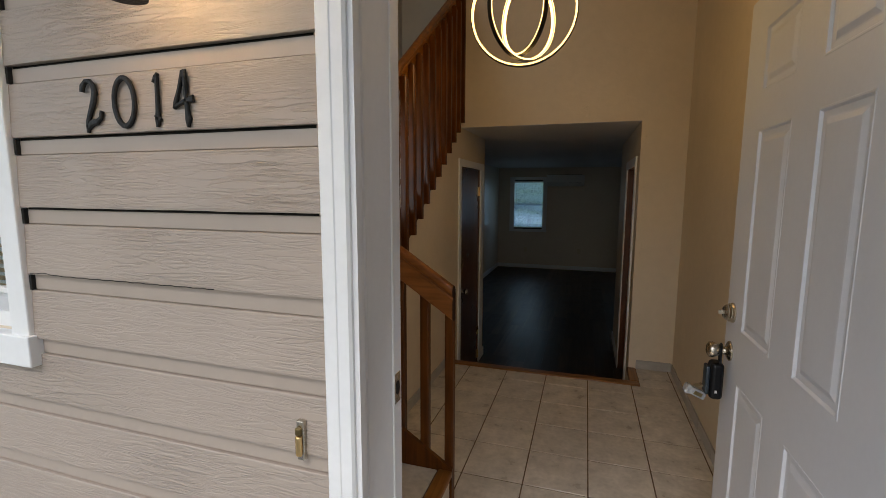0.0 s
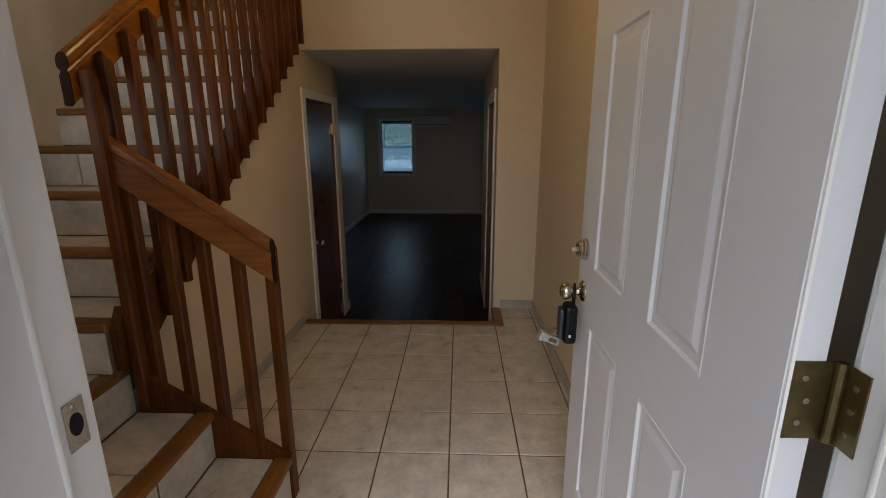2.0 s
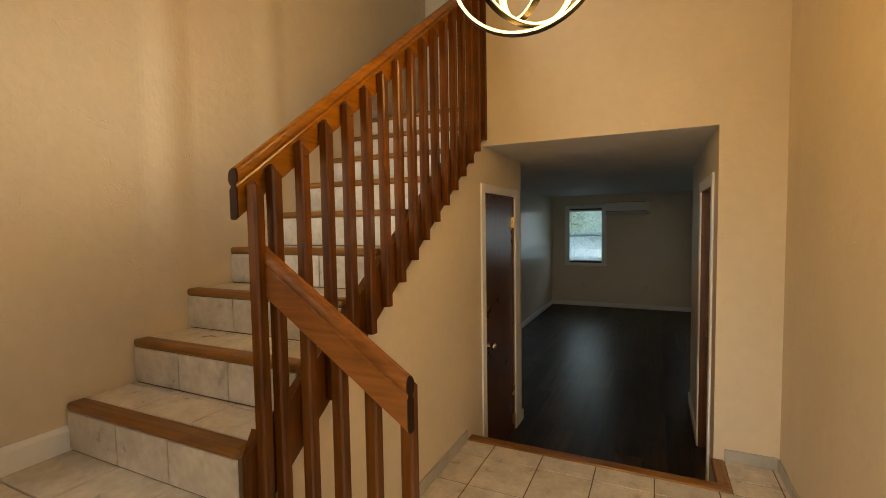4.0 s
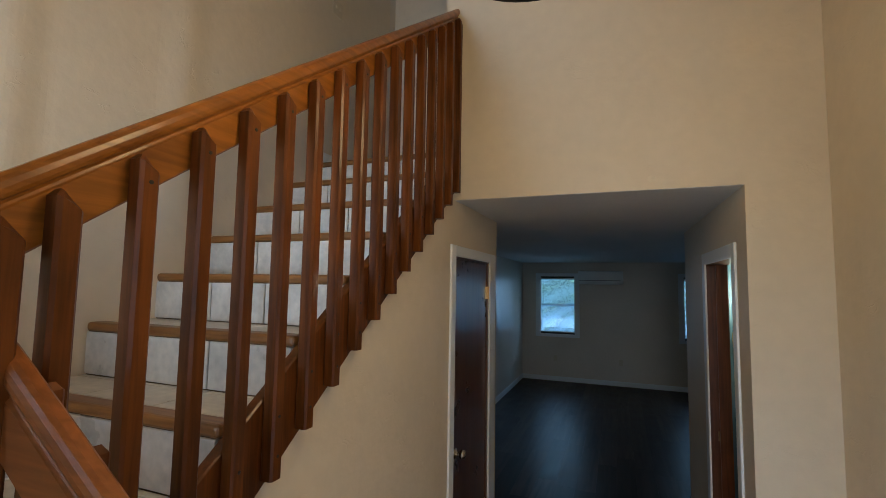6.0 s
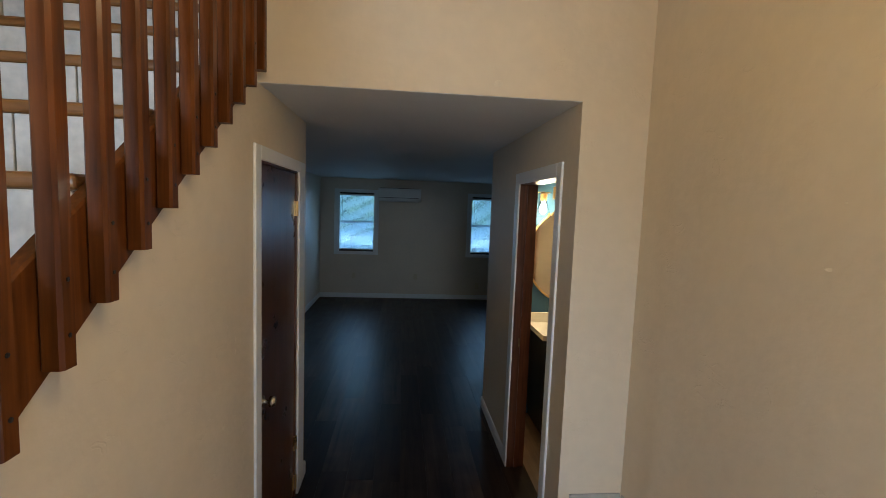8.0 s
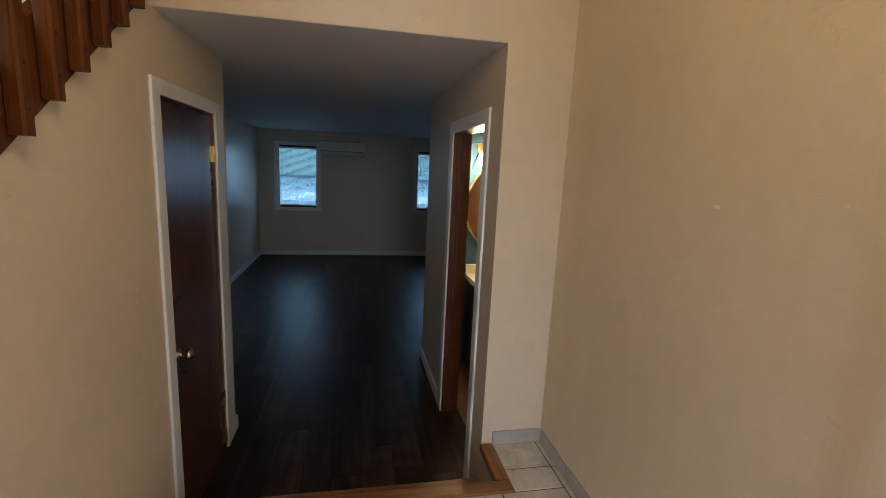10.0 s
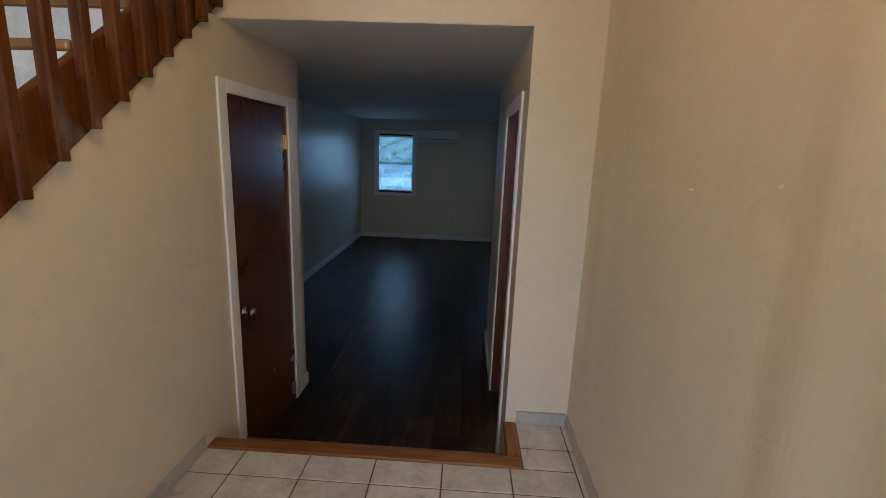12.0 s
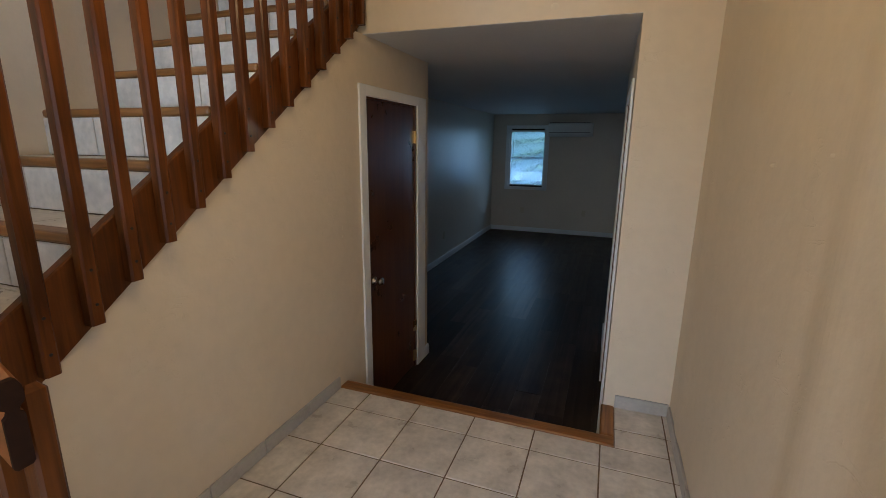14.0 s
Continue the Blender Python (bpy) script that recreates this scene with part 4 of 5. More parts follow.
side_wall = structure("wall_porch_side", boxes((0.86, 1.0, 0.4, 2.262, -0.06, 2.6)), SIDING, "taupe siding wall beside the porch", "wall")
side_mesh = mesh_of("board", box_bm(0.0, 0.014, 0.0, 1.84, 0.0, LAP - 0.006, bevel=0.003, seg=1), SIDING)
for k in range(20):
    ob = new("board", side_mesh)
    ob.parent = side_wall
    ob.location = (0.845, 0.41, -0.05 + k * LAP)
part("corner_trim", box_bm(0.845, 0.86, 2.251, 2.2625, -0.05, 2.6), SIDING, side_wall)


def window(name, x0, x1, z0, z1, y_in, y_out, face, label, trim_out):
    """A white double-hung window with real panes and a lowered slat blind."""
    w = thing(name, ((x0 + x1) / 2, (y_in + y_out) / 2, z0), label, "window", kind="structure")
    ya, yb = sorted((y_in, y_out))
    f = 0.035
    mid = (ya + yb) / 2
    zc = (z0 + z1) / 2
    part("window_frame", boxes((x0, x0 + f, ya + 0.02, yb - 0.02, z0, z1), (x1 - f, x1, ya + 0.02, yb - 0.02, z0, z1)), WHITE, w)
    # top and bottom frame strips, dark in the living room and white in front
    part("frame_strip", boxes((x0 + f, x1 - f, ya + 0.02, yb - 0.02, z1 - f, z1), (x0 + f, x1 - f, ya + 0.02, yb - 0.02, z0, z0 + f)), WHITE if trim_out else DARKMETAL, w)
    part("meeting_rail", box_bm(x0 + f, x1 - f, mid - 0.015, mid + 0.015, zc - 0.02, zc + 0.02), WHITE, w)
    for za, zb in ((z0 + f, zc - 0.02), (zc + 0.02, z1 - f)):
        p = part("pane", box_bm(x0 + f, x1 - f, mid - 0.002, mid + 0.002, za, zb), PANE, w)
        p.visible_shadow = False
    s = 1 if y_in > y_out else -1     # towards the room
    for tx in ((x0 - 0.065, x0 + 0.004), (x1 - 0.004, x1 + 0.065)):
        a, b = sorted((y_in, y_in + s * 0.016))
        part("casing", box_bm(tx[0], tx[1], a + 0.0003, b, z0 - 0.06, z1 + 0.06, bevel=0.004), WHITE, w)
    a, b = sorted((y_in, y_in + s * 0.0155))
    part("casing", box_bm(x0 - 0.0, x1 + 0.0, a + 0.0003, b, z1 - 0.004, z1 + 0.06, bevel=0.004), WHITE, w)
    a, b = sorted((y_in - s * 0.05, y_in + s * 0.03))
    if trim_out:
        part("window_sill", box_bm(x0 - 0.07, x1 + 0.07, a, b, z0 - 0.022, z0 + 0.004, bevel=0.005), WHITE, w)
    else:
        a, b = sorted((y_in, y_in + s * 0.0155))
        part("casing", box_bm(x0, x1, a + 0.0003, b, z0 - 0.06, z0 + 0.004, bevel=0.004), WHITE, w)
    if trim_out:
        a, b = sorted((y_out - s * 0.002, y_out - s * 0.026))
        part("outer_casing", box_bm(x1 - 0.004, x1 + 0.050, a, b, z0 - 0.055, z1 + 0.09, bevel=0.003), WHITE, w)
        part("outer_casing", box_bm(x0 - 0.070, x0 + 0.004, a, b, z0 - 0.055, z1 + 0.09, bevel=0.003), WHITE, w)
        part("outer_sill", box_bm(x0 - 0.085, x1 + 0.058, a - 0.008, b - 0.001, z0 - 0.06, z0 + 0.006, bevel=0.003), WHITE, w)
        part("outer_casing", box_bm(x0, x1, a, b - 0.001, z1 - 0.004, z1 + 0.09, bevel=0.003), WHITE, w)
    blind = thing("window_blind", ((x0 + x1) / 2, mid + s * 0.03, z1), "white horizontal slat blind, lowered", "blind", group="slat blinds")
    yb0 = mid + s * 0.030
    part("head_box", box_bm(x0 + f + 0.004, x1 - f - 0.004, yb0 - 0.014, yb0 + 0.014, z1 - f - 0.03, z1 - f - 0.002), PLASTIC, blind)
    sm = bmesh.new()
    half = (x1 - x0) / 2 - f - 0.006
    v = [sm.verts.new(c) for c in ((-half, -0.009 * s, 0.0075), (half, -0.009 * s, 0.0075), (half, 0.001 * s, 0.0008), (-half, 0.001 * s, 0.0008), (half, 0.009 * s, -0.0075), (-half, 0.009 * s, -0.0075))]
    sm.faces.new((v[0], v[1], v[2], v[3]))
    sm.faces.new((v[3], v[2], v[4], v[5]))
    bmesh.ops.solidify(sm, geom=sm.faces[:], thickness=0.0006)
    slat_me = mesh_of("slat", sm, SLAT)
    zz = z0 + f + 0.03
    while zz < z1 - f - 0.035:
        ob = new("slat", slat_me)
        ob.parent = blind
        ob.matrix_parent_inverse = Matrix.Translation(blind.location).inverted()
        ob.location = ((x0 + x1) / 2, yb0, zz)
        zz += 0.0215
    part("bottom_rail", box_bm(x0 + f + 0.006, x1 - f - 0.006, yb0 - 0.011, yb0 + 0.011, z0 + f + 0.004, z0 + f + 0.018), PLASTIC, blind)
    for cx in (x0 + 0.14, x1 - 0.14):
        part("cord", tube_bm([(cx, yb0 - 0.012, z0 + f + 0.01), (cx, yb0 - 0.012, z1 - f)], 0.0008, 5), PLASTIC, blind)
    part("wand", tube_bm([(x0 + f + 0.05, yb0 + s * 0.02, z1 - f - 0.02), (x0 + f + 0.05, yb0 + s * 0.02, z1 - 0.55)], 0.004, 6), PLASTIC, blind)
    return w


window("window_1", -1.66, -0.965, 1.13, 2.25, Y_IN, Y_OUT, -1, "white front window with a lowered slat blind", True)
window("window_2", -1.52, -0.78, 0.53, 1.70, Y_FAR, Y_FAR + 0.14, 1, "white living room window with a lowered slat blind", False)
window("window_3", 1.12, 1.86, 0.53, 1.70, Y_FAR, Y_FAR + 0.14, 1, "white living room window with a lowered slat blind", False)

# house number
def digit(ch, lines):
    """A cast iron digit of tapered strokes: (u, v, width) along the wall."""
    bm = bmesh.new()
    for line in lines:
        rows = []
        for k, (u, v, w) in enumerate(line):
            p, q = line[max(k - 1, 0)], line[min(k + 1, len(line) - 1)]
            d = Vector((q[0] - p[0], q[1] - p[1])).normalized()
            nx, nz = -d.y * w / 2, d.x * w / 2
            rows.append([bm.verts.new(c) for c in ((u - nx, 2.2625, v - nz), (u - nx, 2.2592, v - nz), (u - nx * 0.55, 2.2575, v - nz * 0.55),
                                                   (u + nx * 0.55, 2.2575, v + nz * 0.55), (u + nx, 2.2592, v + nz), (u + nx, 2.2625, v + nz))])
        for a, b in zip(rows, rows[1:]):
            for k in range(6):
                m = (k + 1) % 6
                bm.faces.new((a[k], a[m], b[m], b[k]))
        bm.faces.new(rows[0])
        bm.faces.new(rows[-1][::-1])
    bmesh.ops.recalc_face_normals(bm, faces=bm.faces)
    ob = new("house_number", mesh_of("house_number", bm, BLACKIRON))
    tagged(ob, "black metal house number " + ch + " on taupe siding", "house number", "house numbers")


digit("2", [[(-0.7065, 1.611, 0.009), (-0.7045, 1.621, 0.011), (-0.696, 1.629, 0.008), (-0.686, 1.629, 0.008), (-0.678, 1.620, 0.010), (-0.676, 1.608, 0.012), (-0.681, 1.592, 0.012),
             (-0.690, 1.574, 0.009), (-0.697, 1.558, 0.009), (-0.698, 1.539, 0.005)],
            [(-0.699, 1.548, 0.010), (-0.686, 1.556, 0.012), (-0.674, 1.558, 0.010), (-0.665, 1.564, 0.007), (-0.661, 1.576, 0.007)]])
digit("0", [[(-0.6065 + 0.0235 * math.sin(a), 1.5885 + 0.0405 * math.cos(a), 0.008 + 0.0015 * abs(math.cos(a))) for a in [2 * math.pi * k / 28 for k in range(29)]]])
digit("1", [[(-0.537, 1.617, 0.004), (-0.531, 1.626, 0.008), (-0.526, 1.631, 0.004)], [(-0.529, 1.628, 0.006), (-0.530, 1.60, 0.007), (-0.531, 1.57, 0.008), (-0.532, 1.556, 0.012), (-0.533, 1.543, 0.004)],
            [(-0.537, 1.562, 0.003), (-0.531, 1.557, 0.010), (-0.524, 1.555, 0.003)]])
digit("4", [[(-0.473, 1.630, 0.007), (-0.482, 1.603, 0.006), (-0.492, 1.580, 0.008), (-0.493, 1.573, 0.007)], [(-0.495, 1.573, 0.006), (-0.483, 1.579, 0.006), (-0.468, 1.584, 0.008), (-0.453, 1.586, 0.012)],
            [(-0.472, 1.632, 0.011), (-0.470, 1.625, 0.008), (-0.469, 1.59, 0.007), (-0.467, 1.562, 0.009), (-0.466, 1.554, 0.013), (-0.467, 1.540, 0.003)]])

bell = thing("doorbell", (-0.270, 2.264, 1.020), "small brass doorbell with a lighted button bar", "doorbell")
part("plate", box_bm(-0.277, -0.263, 2.256, 2.266, 0.985, 1.055, bevel=0.002), NICKEL, bell, "worn metal plate")
part("button", box_bm(-0.2755, -0.2645, 2.248, 2.2562, 0.995, 1.031, bevel=0.003), GOLD, bell, "golden button bar")
part("cap", box_bm(-0.2755, -0.2645, 2.249, 2.2562, 1.032, 1.045, bevel=0.002), BRASS, bell)

porch_light = thing("porch_light", (-0.46, 2.25, 1.80), "black lantern porch light, switched on", "wall lamp")
part("back_plate", lathe_bm([(0.055, 0), (0.055, 0.012), (0.03, 0.02)], pose(-0.46, 2.265, 1.92, 90, 0, 0)), BLACKIRON, porch_light)
part("arm", tube_bm([(-0.46, 2.25, 1.92), (-0.46, 2.20, 1.94), (-0.46, 2.16, 1.92)], 0.008), BLACKIRON, porch_light)
part("cap", lathe_bm([(0.06, 1.87), (0.05, 1.90), (0.012, 1.93)], pose(-0.46, 2.16, 0)), BLACKIRON, porch_light)
part("base_ring", lathe_bm([(0.028, 1.705), (0.030, 1.72), (0.026, 1.725)], pose(-0.46, 2.16, 0)), BLACKIRON, porch_light)
for k in range(4):
    a = math.pi / 4 + k * math.pi / 2
    part("cage_bar", tube_bm([(-0.46 + 0.028 * math.cos(a), 2.16 + 0.028 * math.sin(a), 1.715), (-0.46 + 0.055 * math.cos(a), 2.16 + 0.055 * math.sin(a), 1.875)], 0.003, 6), BLACKIRON, porch_light)
part("bulb", lathe_bm([(0.006, 1.745), (0.022, 1.765), (0.026, 1.79), (0.018, 1.82), (0.012, 1.85)], pose(-0.46, 2.16, 0), 16), BULBGLOW, porch_light, "warm glowing bulb", smooth=True)

# ---- pendant ----
pendant = thing("pendant_lamp", (-0.14, 3.84, 2.25), "pendant lamp of three nested glowing metal rings", "pendant lamp")


def ring_lamp(r, zb, yaw, lean, w=0.020, t=0.009):
    m = Matrix.Translation((-0.14, 3.84, zb + r)) @ pose(0, 0, 0, 0, 0, yaw) @ pose(0, 0, 0, lean, 0, 0)
    n = 72
    metal, led = bmesh.new(), bmesh.new()
    def band(bm, r0, r1, h0, h1):
        rows = []
        for i in range(n):
            a = 2 * math.pi * i / n
            rows.append([bm.verts.new(m @ Vector((rr * math.cos(a), hh, rr * math.sin(a)))) for rr, hh in ((r0, h0), (r1, h0), (r1, h1), (r0, h1))])
        for i in range(n):
            a, b = rows[i], rows[(i + 1) % n]
            for k in range(4):
                j = (k + 1) % 4
                bm.faces.new((a[k], a[j], b[j], b[k]))
        bmesh.ops.recalc_face_normals(bm, faces=bm.faces)
    band(metal, r - t, r, -w / 2, w / 2)
    band(led, r - t - 0.004, r - t + 0.0005, -w / 2 + 0.003, w / 2 - 0.003)
    band(led, r - t + 0.0005, r - 0.0045, -w / 2 - 0.002, -w / 2 + 0.001)
    ring = part("ring", metal, DARKMETAL, pendant, "dark metal ring")
    part("light_strip", led, LEDGLOW, ring, "warm glowing strip")


ring_lamp(0.243, 2.005, 4, 0)
ring_lamp(0.205, 2.032, 52, 0)
ring_lamp(0.172, 2.058, -48, 0)
for dx in (-0.05, 0.0, 0.05):
    part("cable", tube_bm([(-0.14 + dx, 3.84, 2.40 if dx == 0 else 2.478), (-0.14 + dx, 3.84, Z_TOP - 0.02)], 0.0012, 5), BLACKPLASTIC, pendant)
part("canopy", lathe_bm([(0.09, Z_TOP - 0.03), (0.095, Z_TOP - 0.02), (0.095, Z_TOP - 0.0005)], pose(-0.14, 3.84, 0)), DARKMETAL, pendant)

# ---- hall doors ----
def door_casing(parent, axis_x, s, y0, y1, z0, z1, w0, w1, top):
    t = 0.014
    a, b = sorted((axis_x, axis_x + s * t))
    part("casing", box_bm(a + (0.0003 if s > 0 else 0), b - (0.0003 if s < 0 else 0), y0 - w0, y0, z0, z1 + top, bevel=0.004), WHITE, parent)
    part("casing", box_bm(a + (0.0003 if s > 0 else 0), b - (0.0003 if s < 0 else 0), y1, y1 + w1, z0, z1 + top, bevel=0.004), WHITE, parent)
    part("casing", box_bm(a + (0.0003 if s > 0 else 0), b - (0.0003 if s < 0 else 0), y0 + 0.0002, y1 - 0.0002, z1, z1 + top, bevel=0.004), WHITE, parent)


closet = thing("door_2", (XL, 5.9, Z_HALL), "white trimmed closet door frame", "door frame", kind="structure")
door_casing(closet, XL, 1, 5.512, 6.264, Z_HALL, 1.648, 0.077, 0.150, 0.064)
part("jamb", boxes((XL - 0.07, XL, 5.501, 5.521, Z_HALL, 1.655), (XL - 0.07, XL, 6.241, 6.259, Z_HALL, 1.655), (XL - 0.07, XL, 5.521, 6.241, 1.640, 1.655)), JAMBWOOD, closet)
cdoor = thing("closet_door", (XL, 5.9, Z_HALL), "dark brown wood veneer closet door, closed", "door")
part("slab", box_bm(XL - 0.048, XL - 0.010, 5.524, 6.238, Z_HALL + 0.012, 1.637, bevel=0.002), DOORWOOD, cdoor)
part("door_knob", lathe_bm([(0.030, 0), (0.030, 0.004), (0.012, 0.010), (0.012, 0.028), (0.025, 0.038), (0.027, 0.052), (0.020, 0.062), (0.003, 0.064)], pose(XL - 0.010, 5.595, 0.515, 0, 90, 0)),
     NICKEL, cdoor, "chrome door knob", smooth=True)
for hz in (1.43, -0.04, -0.30):
    hg = part("hinge", lathe_bm([(0.006, 0), (0.006, 0.09)], pose(XL + 0.004, 6.241, hz - 0.045), steps=10), GOLD, cdoor, "brass hinge")
    part("hinge_leaf", box_bm(XL - 0.0095, XL + 0.001, 6.215, 6.243, hz - 0.044, hz + 0.044), GOLD, hg)

bath = thing("door_3", (X_OP, 6.1, Z_HALL), "white trimmed bathroom doorway with brown wooden jambs", "door frame", kind="structure")
door_casing(bath, X_OP, -1, 5.772, 6.530, Z_HALL, 1.646, 0.074, 0.095, 0.076)
part("jamb", box_bm(X_OP - 0.002, X_OP + 0.122, 6.530, 6.548, Z_HALL, 1.661), JAMBWOOD, bath)
part("jamb", box_bm(X_OP - 0.002, X_OP + 0.122, 5.754, 5.772, Z_HALL, 1.661), JAMBWOOD, bath)
part("jamb_head", box_bm(X_OP - 0.002, X_OP + 0.122, 5.772, 6.530, 1.646, 1.661), JAMBWOOD, bath)
part("strike_plate", box_bm(X_OP + 0.04, X_OP + 0.07, 6.5285, 6.5299, 0.50, 0.56), BRASS, bath)
part("stop", box_bm(X_OP + 0.05, X_OP + 0.08, 6.520, 6.5299, Z_HALL, 1.640), JAMBWOOD, bath)

# ---- bathroom ----
bdoor = thing("bathroom_door", (0.70, 5.80, Z_HALL), "orange-brown wood veneer bathroom door, standing open", "door")
part("slab", box_bm(0.700, 1.462, 5.700, 5.736, Z_HALL + 0.012, 1.640, bevel=0.002), BATHDOOR, bdoor)
part("door_knob", lathe_bm([(0.030, 0), (0.030, 0.004), (0.012, 0.010), (0.012, 0.028), (0.025, 0.038), (0.027, 0.052), (0.020, 0.062), (0.003, 0.064)], pose(1.40, 5.736, 0.52, -90, 0, 0)),
     NICKEL, bdoor, "chrome door knob", smooth=True)
for hz in (1.43, 0.6, -0.2):
    part("hinge", lathe_bm([(0.006, 0), (0.006, 0.09)], pose(0.690, 5.742, hz - 0.045), steps=10), GOLD, bdoor, "brass hinge")
vanity = thing("vanity", (1.30, 7.15, Z_HALL), "dark espresso bathroom vanity cabinet", "cabinet")
part("body", box_bm(0.93, 1.70, 6.93, 7.39, Z_HALL + 0.10, 0.425, bevel=0.003), ESPRESSO, vanity)
part("plinth", box_bm(0.95, 1.68, 6.99, 7.38, Z_HALL, Z_HALL + 0.10), ESPRESSO, vanity)
for k in range(2):
    d = part("door", box_bm(0.94 + 0.38 * k, 1.31 + 0.38 * k, 6.912, 6.929, Z_HALL + 0.12, 0.41, bevel=0.003), ESPRESSO, vanity)
    part("handle", tube_bm([(1.28 + 0.07 * k, 6.905, 0.25), (1.28 + 0.07 * k, 6.885, 0.25), (1.28 + 0.07 * k, 6.885, 0.35), (1.28 + 0.07 * k, 6.905, 0.35)], 0.004, 6), NICKEL, d)
top = thing("washbasin", (1.30, 7.15, 0.43), "cream white sink top with backsplash", "sink")
curve = [(0.90, 7.389), (0.90, 6.93), (0.98, 6.895), (1.08, 6.905), (1.20, 6.855), (1.34, 6.84), (1.48, 6.855), (1.60, 6.905), (1.72, 6.895), (1.73, 7.389)]
part("slab", prism_bm(curve, "z", 0.426, 0.468), PORCELAIN, top)
part("backsplash", box_bm(0.90, 1.73, 7.365, 7.389, 0.4685, 0.555, bevel=0.004), PORCELAIN, top)
part("bowl_rim", lathe_bm([(0.20, 0.469), (0.205, 0.474), (0.19, 0.476), (0.185, 0.4695)], pose(1.315, 7.10, 0) @ Matrix.Diagonal((1.1, 0.8, 1, 1))), PORCELAIN, top)
faucet = thing("faucet", (1.20, 7.30, 0.469), "chrome sink faucet on the vanity top", "faucet")
part("spout", tube_bm([(1.315, 7.31, 0.469), (1.315, 7.31, 0.60), (1.315, 7.28, 0.63), (1.315, 7.22, 0.62), (1.315, 7.19, 0.59)], 0.011), NICKEL, faucet, smooth=True)
for hx in (1.215, 1.415):
    part("handle", lathe_bm([(0.022, 0.4695), (0.018, 0.50), (0.010, 0.52), (0.020, 0.535), (0.004, 0.545)], pose(hx, 7.31, 0), 14), NICKEL, faucet, smooth=True)
mirror = thing("mirror", (1.33, 7.38, 1.08), "round wall mirror with a thin gold frame", "mirror")
part("glass", lathe_bm([(0.435, 0), (0.435, 0.006)], pose(1.310, 7.388, 1.075, 90, 0, 0), 56), MIRROR, mirror, "mirror glass")
frame_pts = [(1.310 + 0.441 * math.cos(a), 7.378, 1.075 + 0.441 * math.sin(a)) for a in [2 * math.pi * k / 64 for k in range(64)]]
part("frame", tube_bm(frame_pts, 0.010, 8, closed=True), GOLD, mirror, "thin gold rim", smooth=True)
vl = thing("vanity_light", (1.33, 7.37, 1.60), "gold bathroom wall light with clear glass shades, lit", "wall lamp")
part("back_plate", box_bm(1.07, 1.60, 7.366, 7.390, 1.575, 1.685, bevel=0.004), GOLD, vl)
for k, bx in enumerate((0.955, 1.28, 1.605)):
    arm = part("arm", tube_bm([(bx, 7.36, 1.63), (bx, 7.28, 1.63), (bx, 7.28, 1.58)], 0.007, 8), GOLD, vl)
    part("crossbar", tube_bm([(bx - 0.05, 7.355, 1.63), (bx + 0.08, 7.355, 1.63)], 0.006, 8), GOLD, vl)
    part("socket", lathe_bm([(0.022, 1.545), (0.030, 1.57), (0.030, 1.615), (0.012, 1.63)], pose(bx, 7.28, 0), 14), GOLD, arm)
    sh = part("shade", lathe_bm([(0.070, 1.42), (0.028, 1.55), (0.026, 1.55), (0.068, 1.42)], pose(bx, 7.28, 0), 20), BULBGLASS, vl, "clear flared glass shade", smooth=True)
    sh.visible_shadow = False
    part("bulb", lathe_bm([(0.005, 1.44), (0.024, 1.455), (0.029, 1.48), (0.018, 1.52), (0.013, 1.545)], pose(bx, 7.28, 0), 14), BULBGLOW, vl, "warm glowing bulb", smooth=True)

# ---- living room ----
ac = thing("air_conditioner", (-0.33, Y_FAR - 0.1, 1.68), "white wall-mounted split air conditioner", "air conditioner")
pts = [(Y_FAR - 0.001, 1.55), (Y_FAR - 0.13, 1.55), (Y_FAR - 0.185, 1.585), (Y_FAR - 0.20, 1.63), (Y_FAR - 0.20, 1.78), (Y_FAR - 0.185, 1.80), (Y_FAR - 0.001, 1.80)]
part("body", prism_bm(pts, "x", -0.725, 0.105), PLASTIC, ac)
part("louver", prism_bm([(Y_FAR - 0.135, 1.546), (Y_FAR - 0.19, 1.580), (Y_FAR - 0.192, 1.576), (Y_FAR - 0.137, 1.541)], "x", -0.70, 0.045), PLASTIC, ac)
part("slot", box_bm(-0.71, 0.055, Y_FAR - 0.2022, Y_FAR - 0.2005, 1.615, 1.622), BLACKPLASTIC, ac)
part("display", box_bm(-0.02, 0.05, Y_FAR - 0.2022, Y_FAR - 0.2005, 1.64, 1.665), PLASTIC, ac)
part("top_grille", box_bm(-0.70, 0.045, Y_FAR - 0.18, Y_FAR - 0.03, 1.8003, 1.806), BLACKPLASTIC, ac)


def outlet(at, m, label="white duplex wall outlet", toggles=0):
    o = thing("wall_switch" if toggles else "wall_outlet", at, label, "switch" if toggles else "outlet", group="" if toggles else "outlets")
    def tb(*a, **k):
        bm = box_bm(*a, **k)
        bmesh.ops.transform(bm, matrix=m, verts=bm.verts)
        return bm
    w = 0.036 if toggles < 2 else 0.058
    plate_ob = part("cover_plate", tb(-w, w, 0.0005, 0.006, -0.058, 0.058, bevel=0.002), IVORY, o)
    if toggles:
        for k in range(toggles):
            cx = (k - (toggles - 1) / 2) * 0.046
            part("toggle", tb(cx - 0.005, cx + 0.005, 0.006, 0.016, -0.006, 0.012, bevel=0.001), IVORY, plate_ob)
    else:
        for dz in (-0.022, 0.022):
            part("socket", tb(-0.017, 0.017, 0.006, 0.0075, dz - 0.014, dz + 0.014, bevel=0.0007), IVORY, plate_ob)
    return o


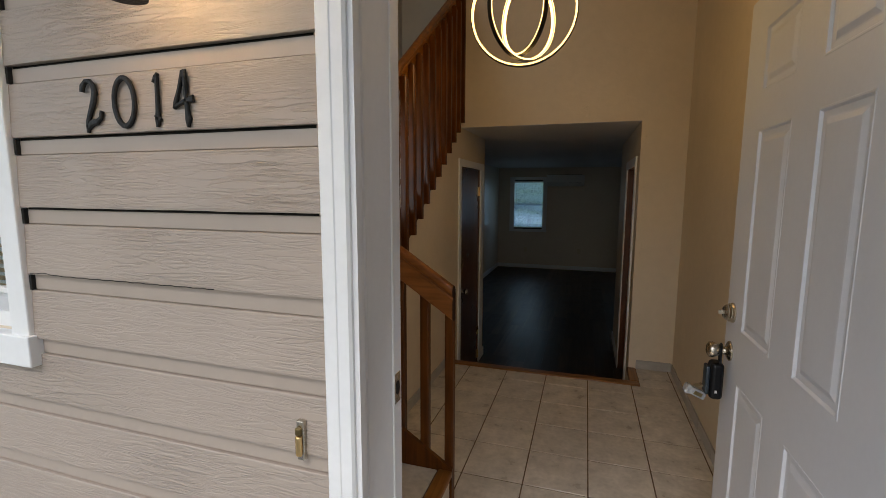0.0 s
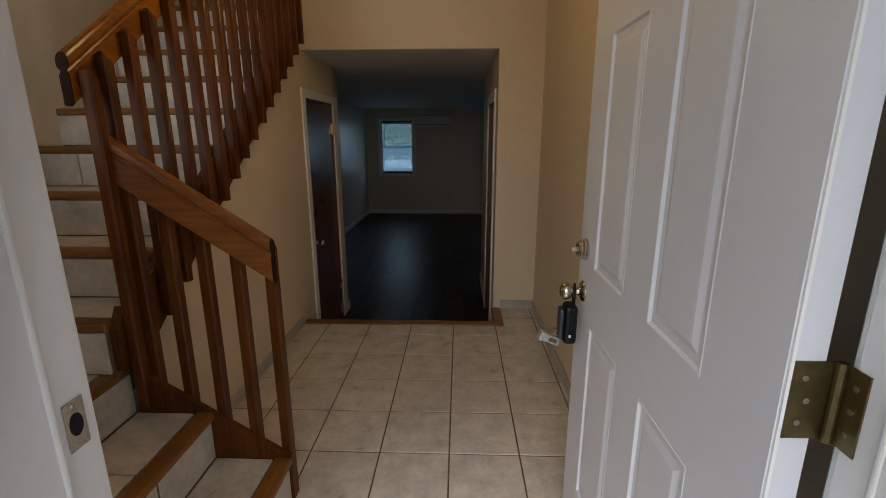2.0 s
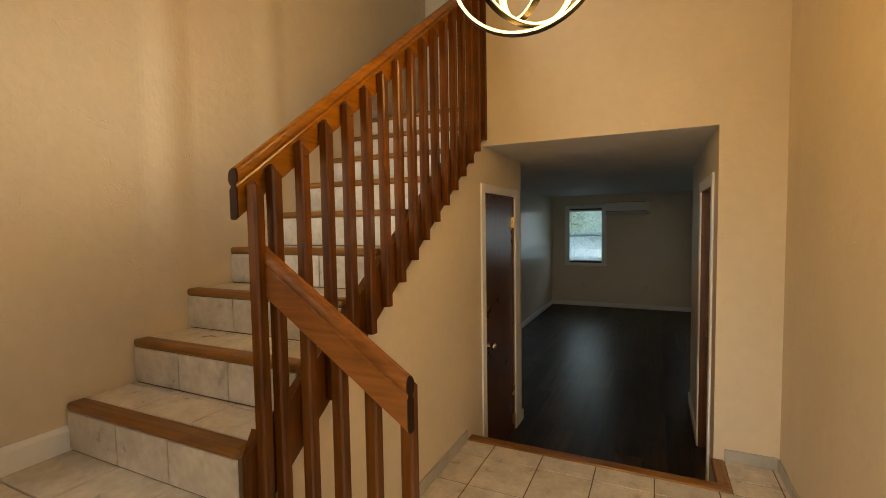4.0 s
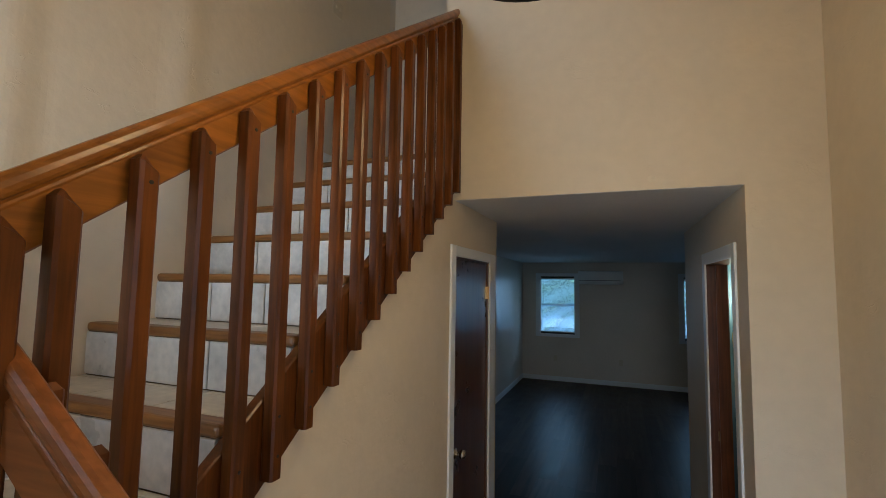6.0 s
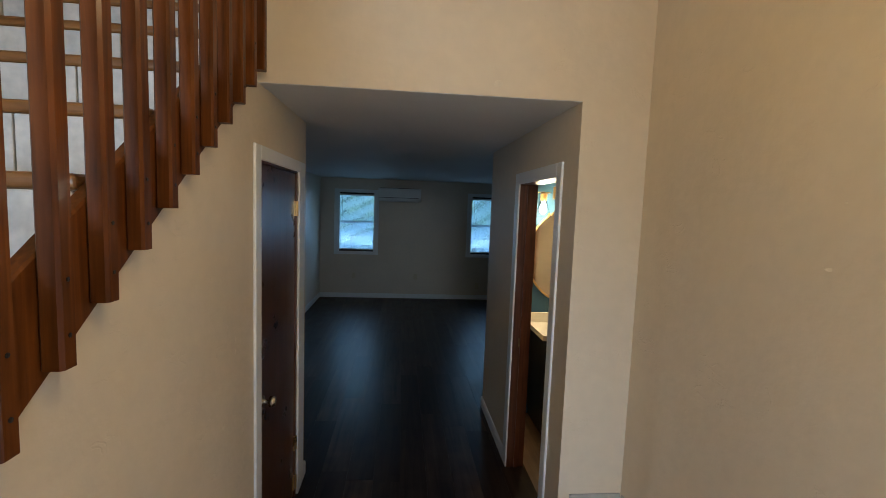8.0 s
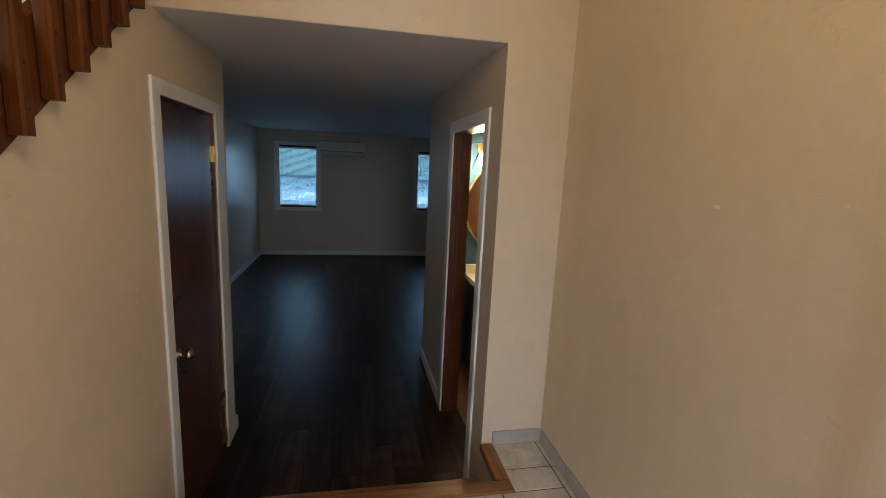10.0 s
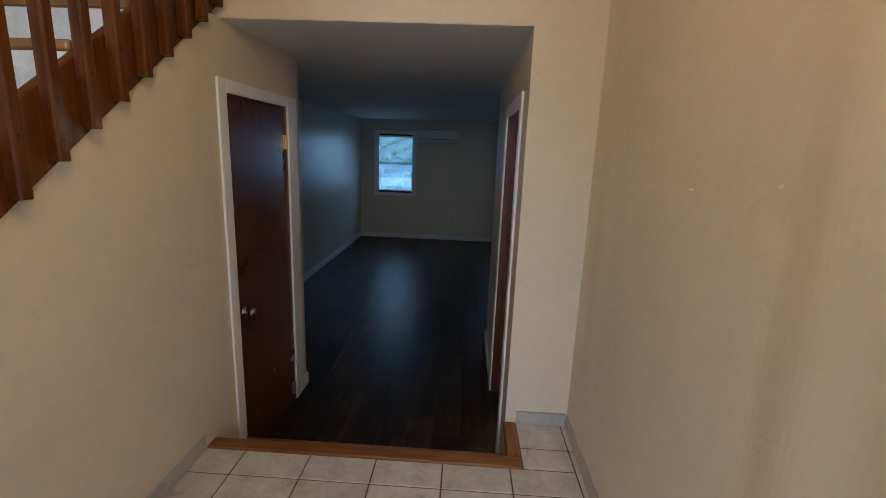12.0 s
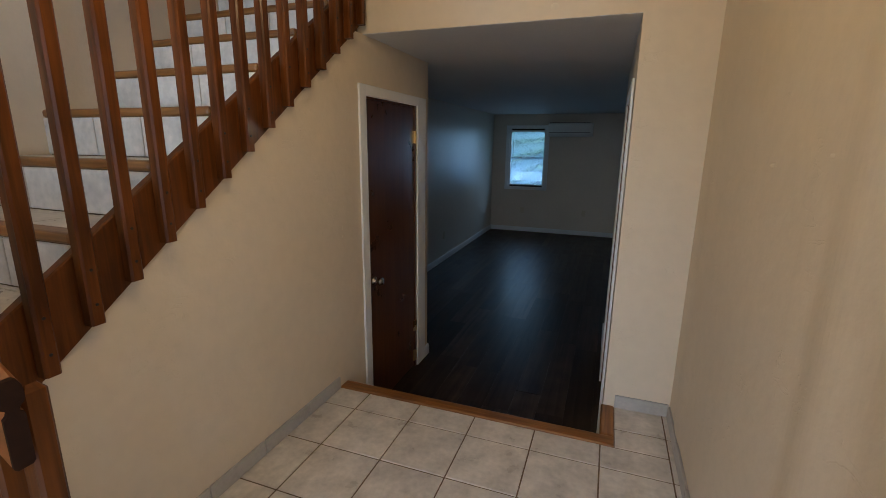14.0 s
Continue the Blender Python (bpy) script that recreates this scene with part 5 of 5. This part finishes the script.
for ox in (-1.19, 0.045, 1.31):
    zz = 0.045 if ox < 1 else -0.12
    outlet((ox, Y_FAR, zz), pose(ox, Y_FAR, zz, 0, 0, 180))
outlet((XS, 9.6, 0.0), pose(XS, 9.6, 0.0, 0, 0, -90))
outlet((XS, 5.66, 3.44), pose(XS, 5.66, 3.44, 0, 0, -90), "ivory double light switch on the stair wall", 2)

# ---- garden behind the house ----
def leafy(name, cx, cy, zg, height, spread, count, seed, label):
    r = random.Random(seed)
    t = thing(name, (cx, cy, zg), label, "tree", group="garden trees")
    part("trunk", tube_bm([(cx, cy, zg), (cx + 0.1, cy, zg + height * 0.35), (cx - 0.05, cy + 0.1, zg + height * 0.8)], 0.09, 8), BARK, t)
    for k in range(5):
        a = 2 * math.pi * k / 5
        part("limb", tube_bm([(cx, cy, zg + height * (0.3 + 0.08 * k)), (cx + spread * 0.5 * math.cos(a), cy + spread * 0.5 * math.sin(a), zg + height * (0.5 + 0.08 * k))], 0.035, 6), BARK, t)
    verts, faces = [], []
    for _ in range(count):
        c = Vector((r.gauss(0, 0.45), r.gauss(0, 0.45), r.gauss(0, 0.42)))
        c = Vector((cx + c.x * spread, cy + c.y * spread, zg + height * 0.55 + c.z * height * 0.55))
        if c.z < zg + 0.1:
            continue
        u = Vector((r.uniform(-1, 1), r.uniform(-1, 1), r.uniform(-1, 1))).normalized()
        v = u.orthogonal().normalized()
        s = r.uniform(0.06, 0.15)
        i = len(verts)
        verts += [c - u * s, c + v * s * 0.45, c + u * s, c - v * s * 0.45]
        faces.append((i, i + 1, i + 2, i + 3))
    me = bpy.data.meshes.new("crown")
    me.from_pydata([tuple(v) for v in verts], [], faces)
    me.materials.append(LEAF)
    ob = new("crown", me)
    ob.parent = t
    ob.matrix_parent_inverse = Matrix.Translation(t.location).inverted()


for k, (cx, cy, h) in enumerate(((-4.6, 20.5, 5.6), (-2.2, 21.5, 6.0), (0.2, 20.5, 5.4), (2.6, 21.0, 6.0), (5.0, 21.0, 5.5))):
    leafy("tree", cx, cy, -0.62, h, 1.9, 7500, 30 + k, "leafy green garden tree behind the house")
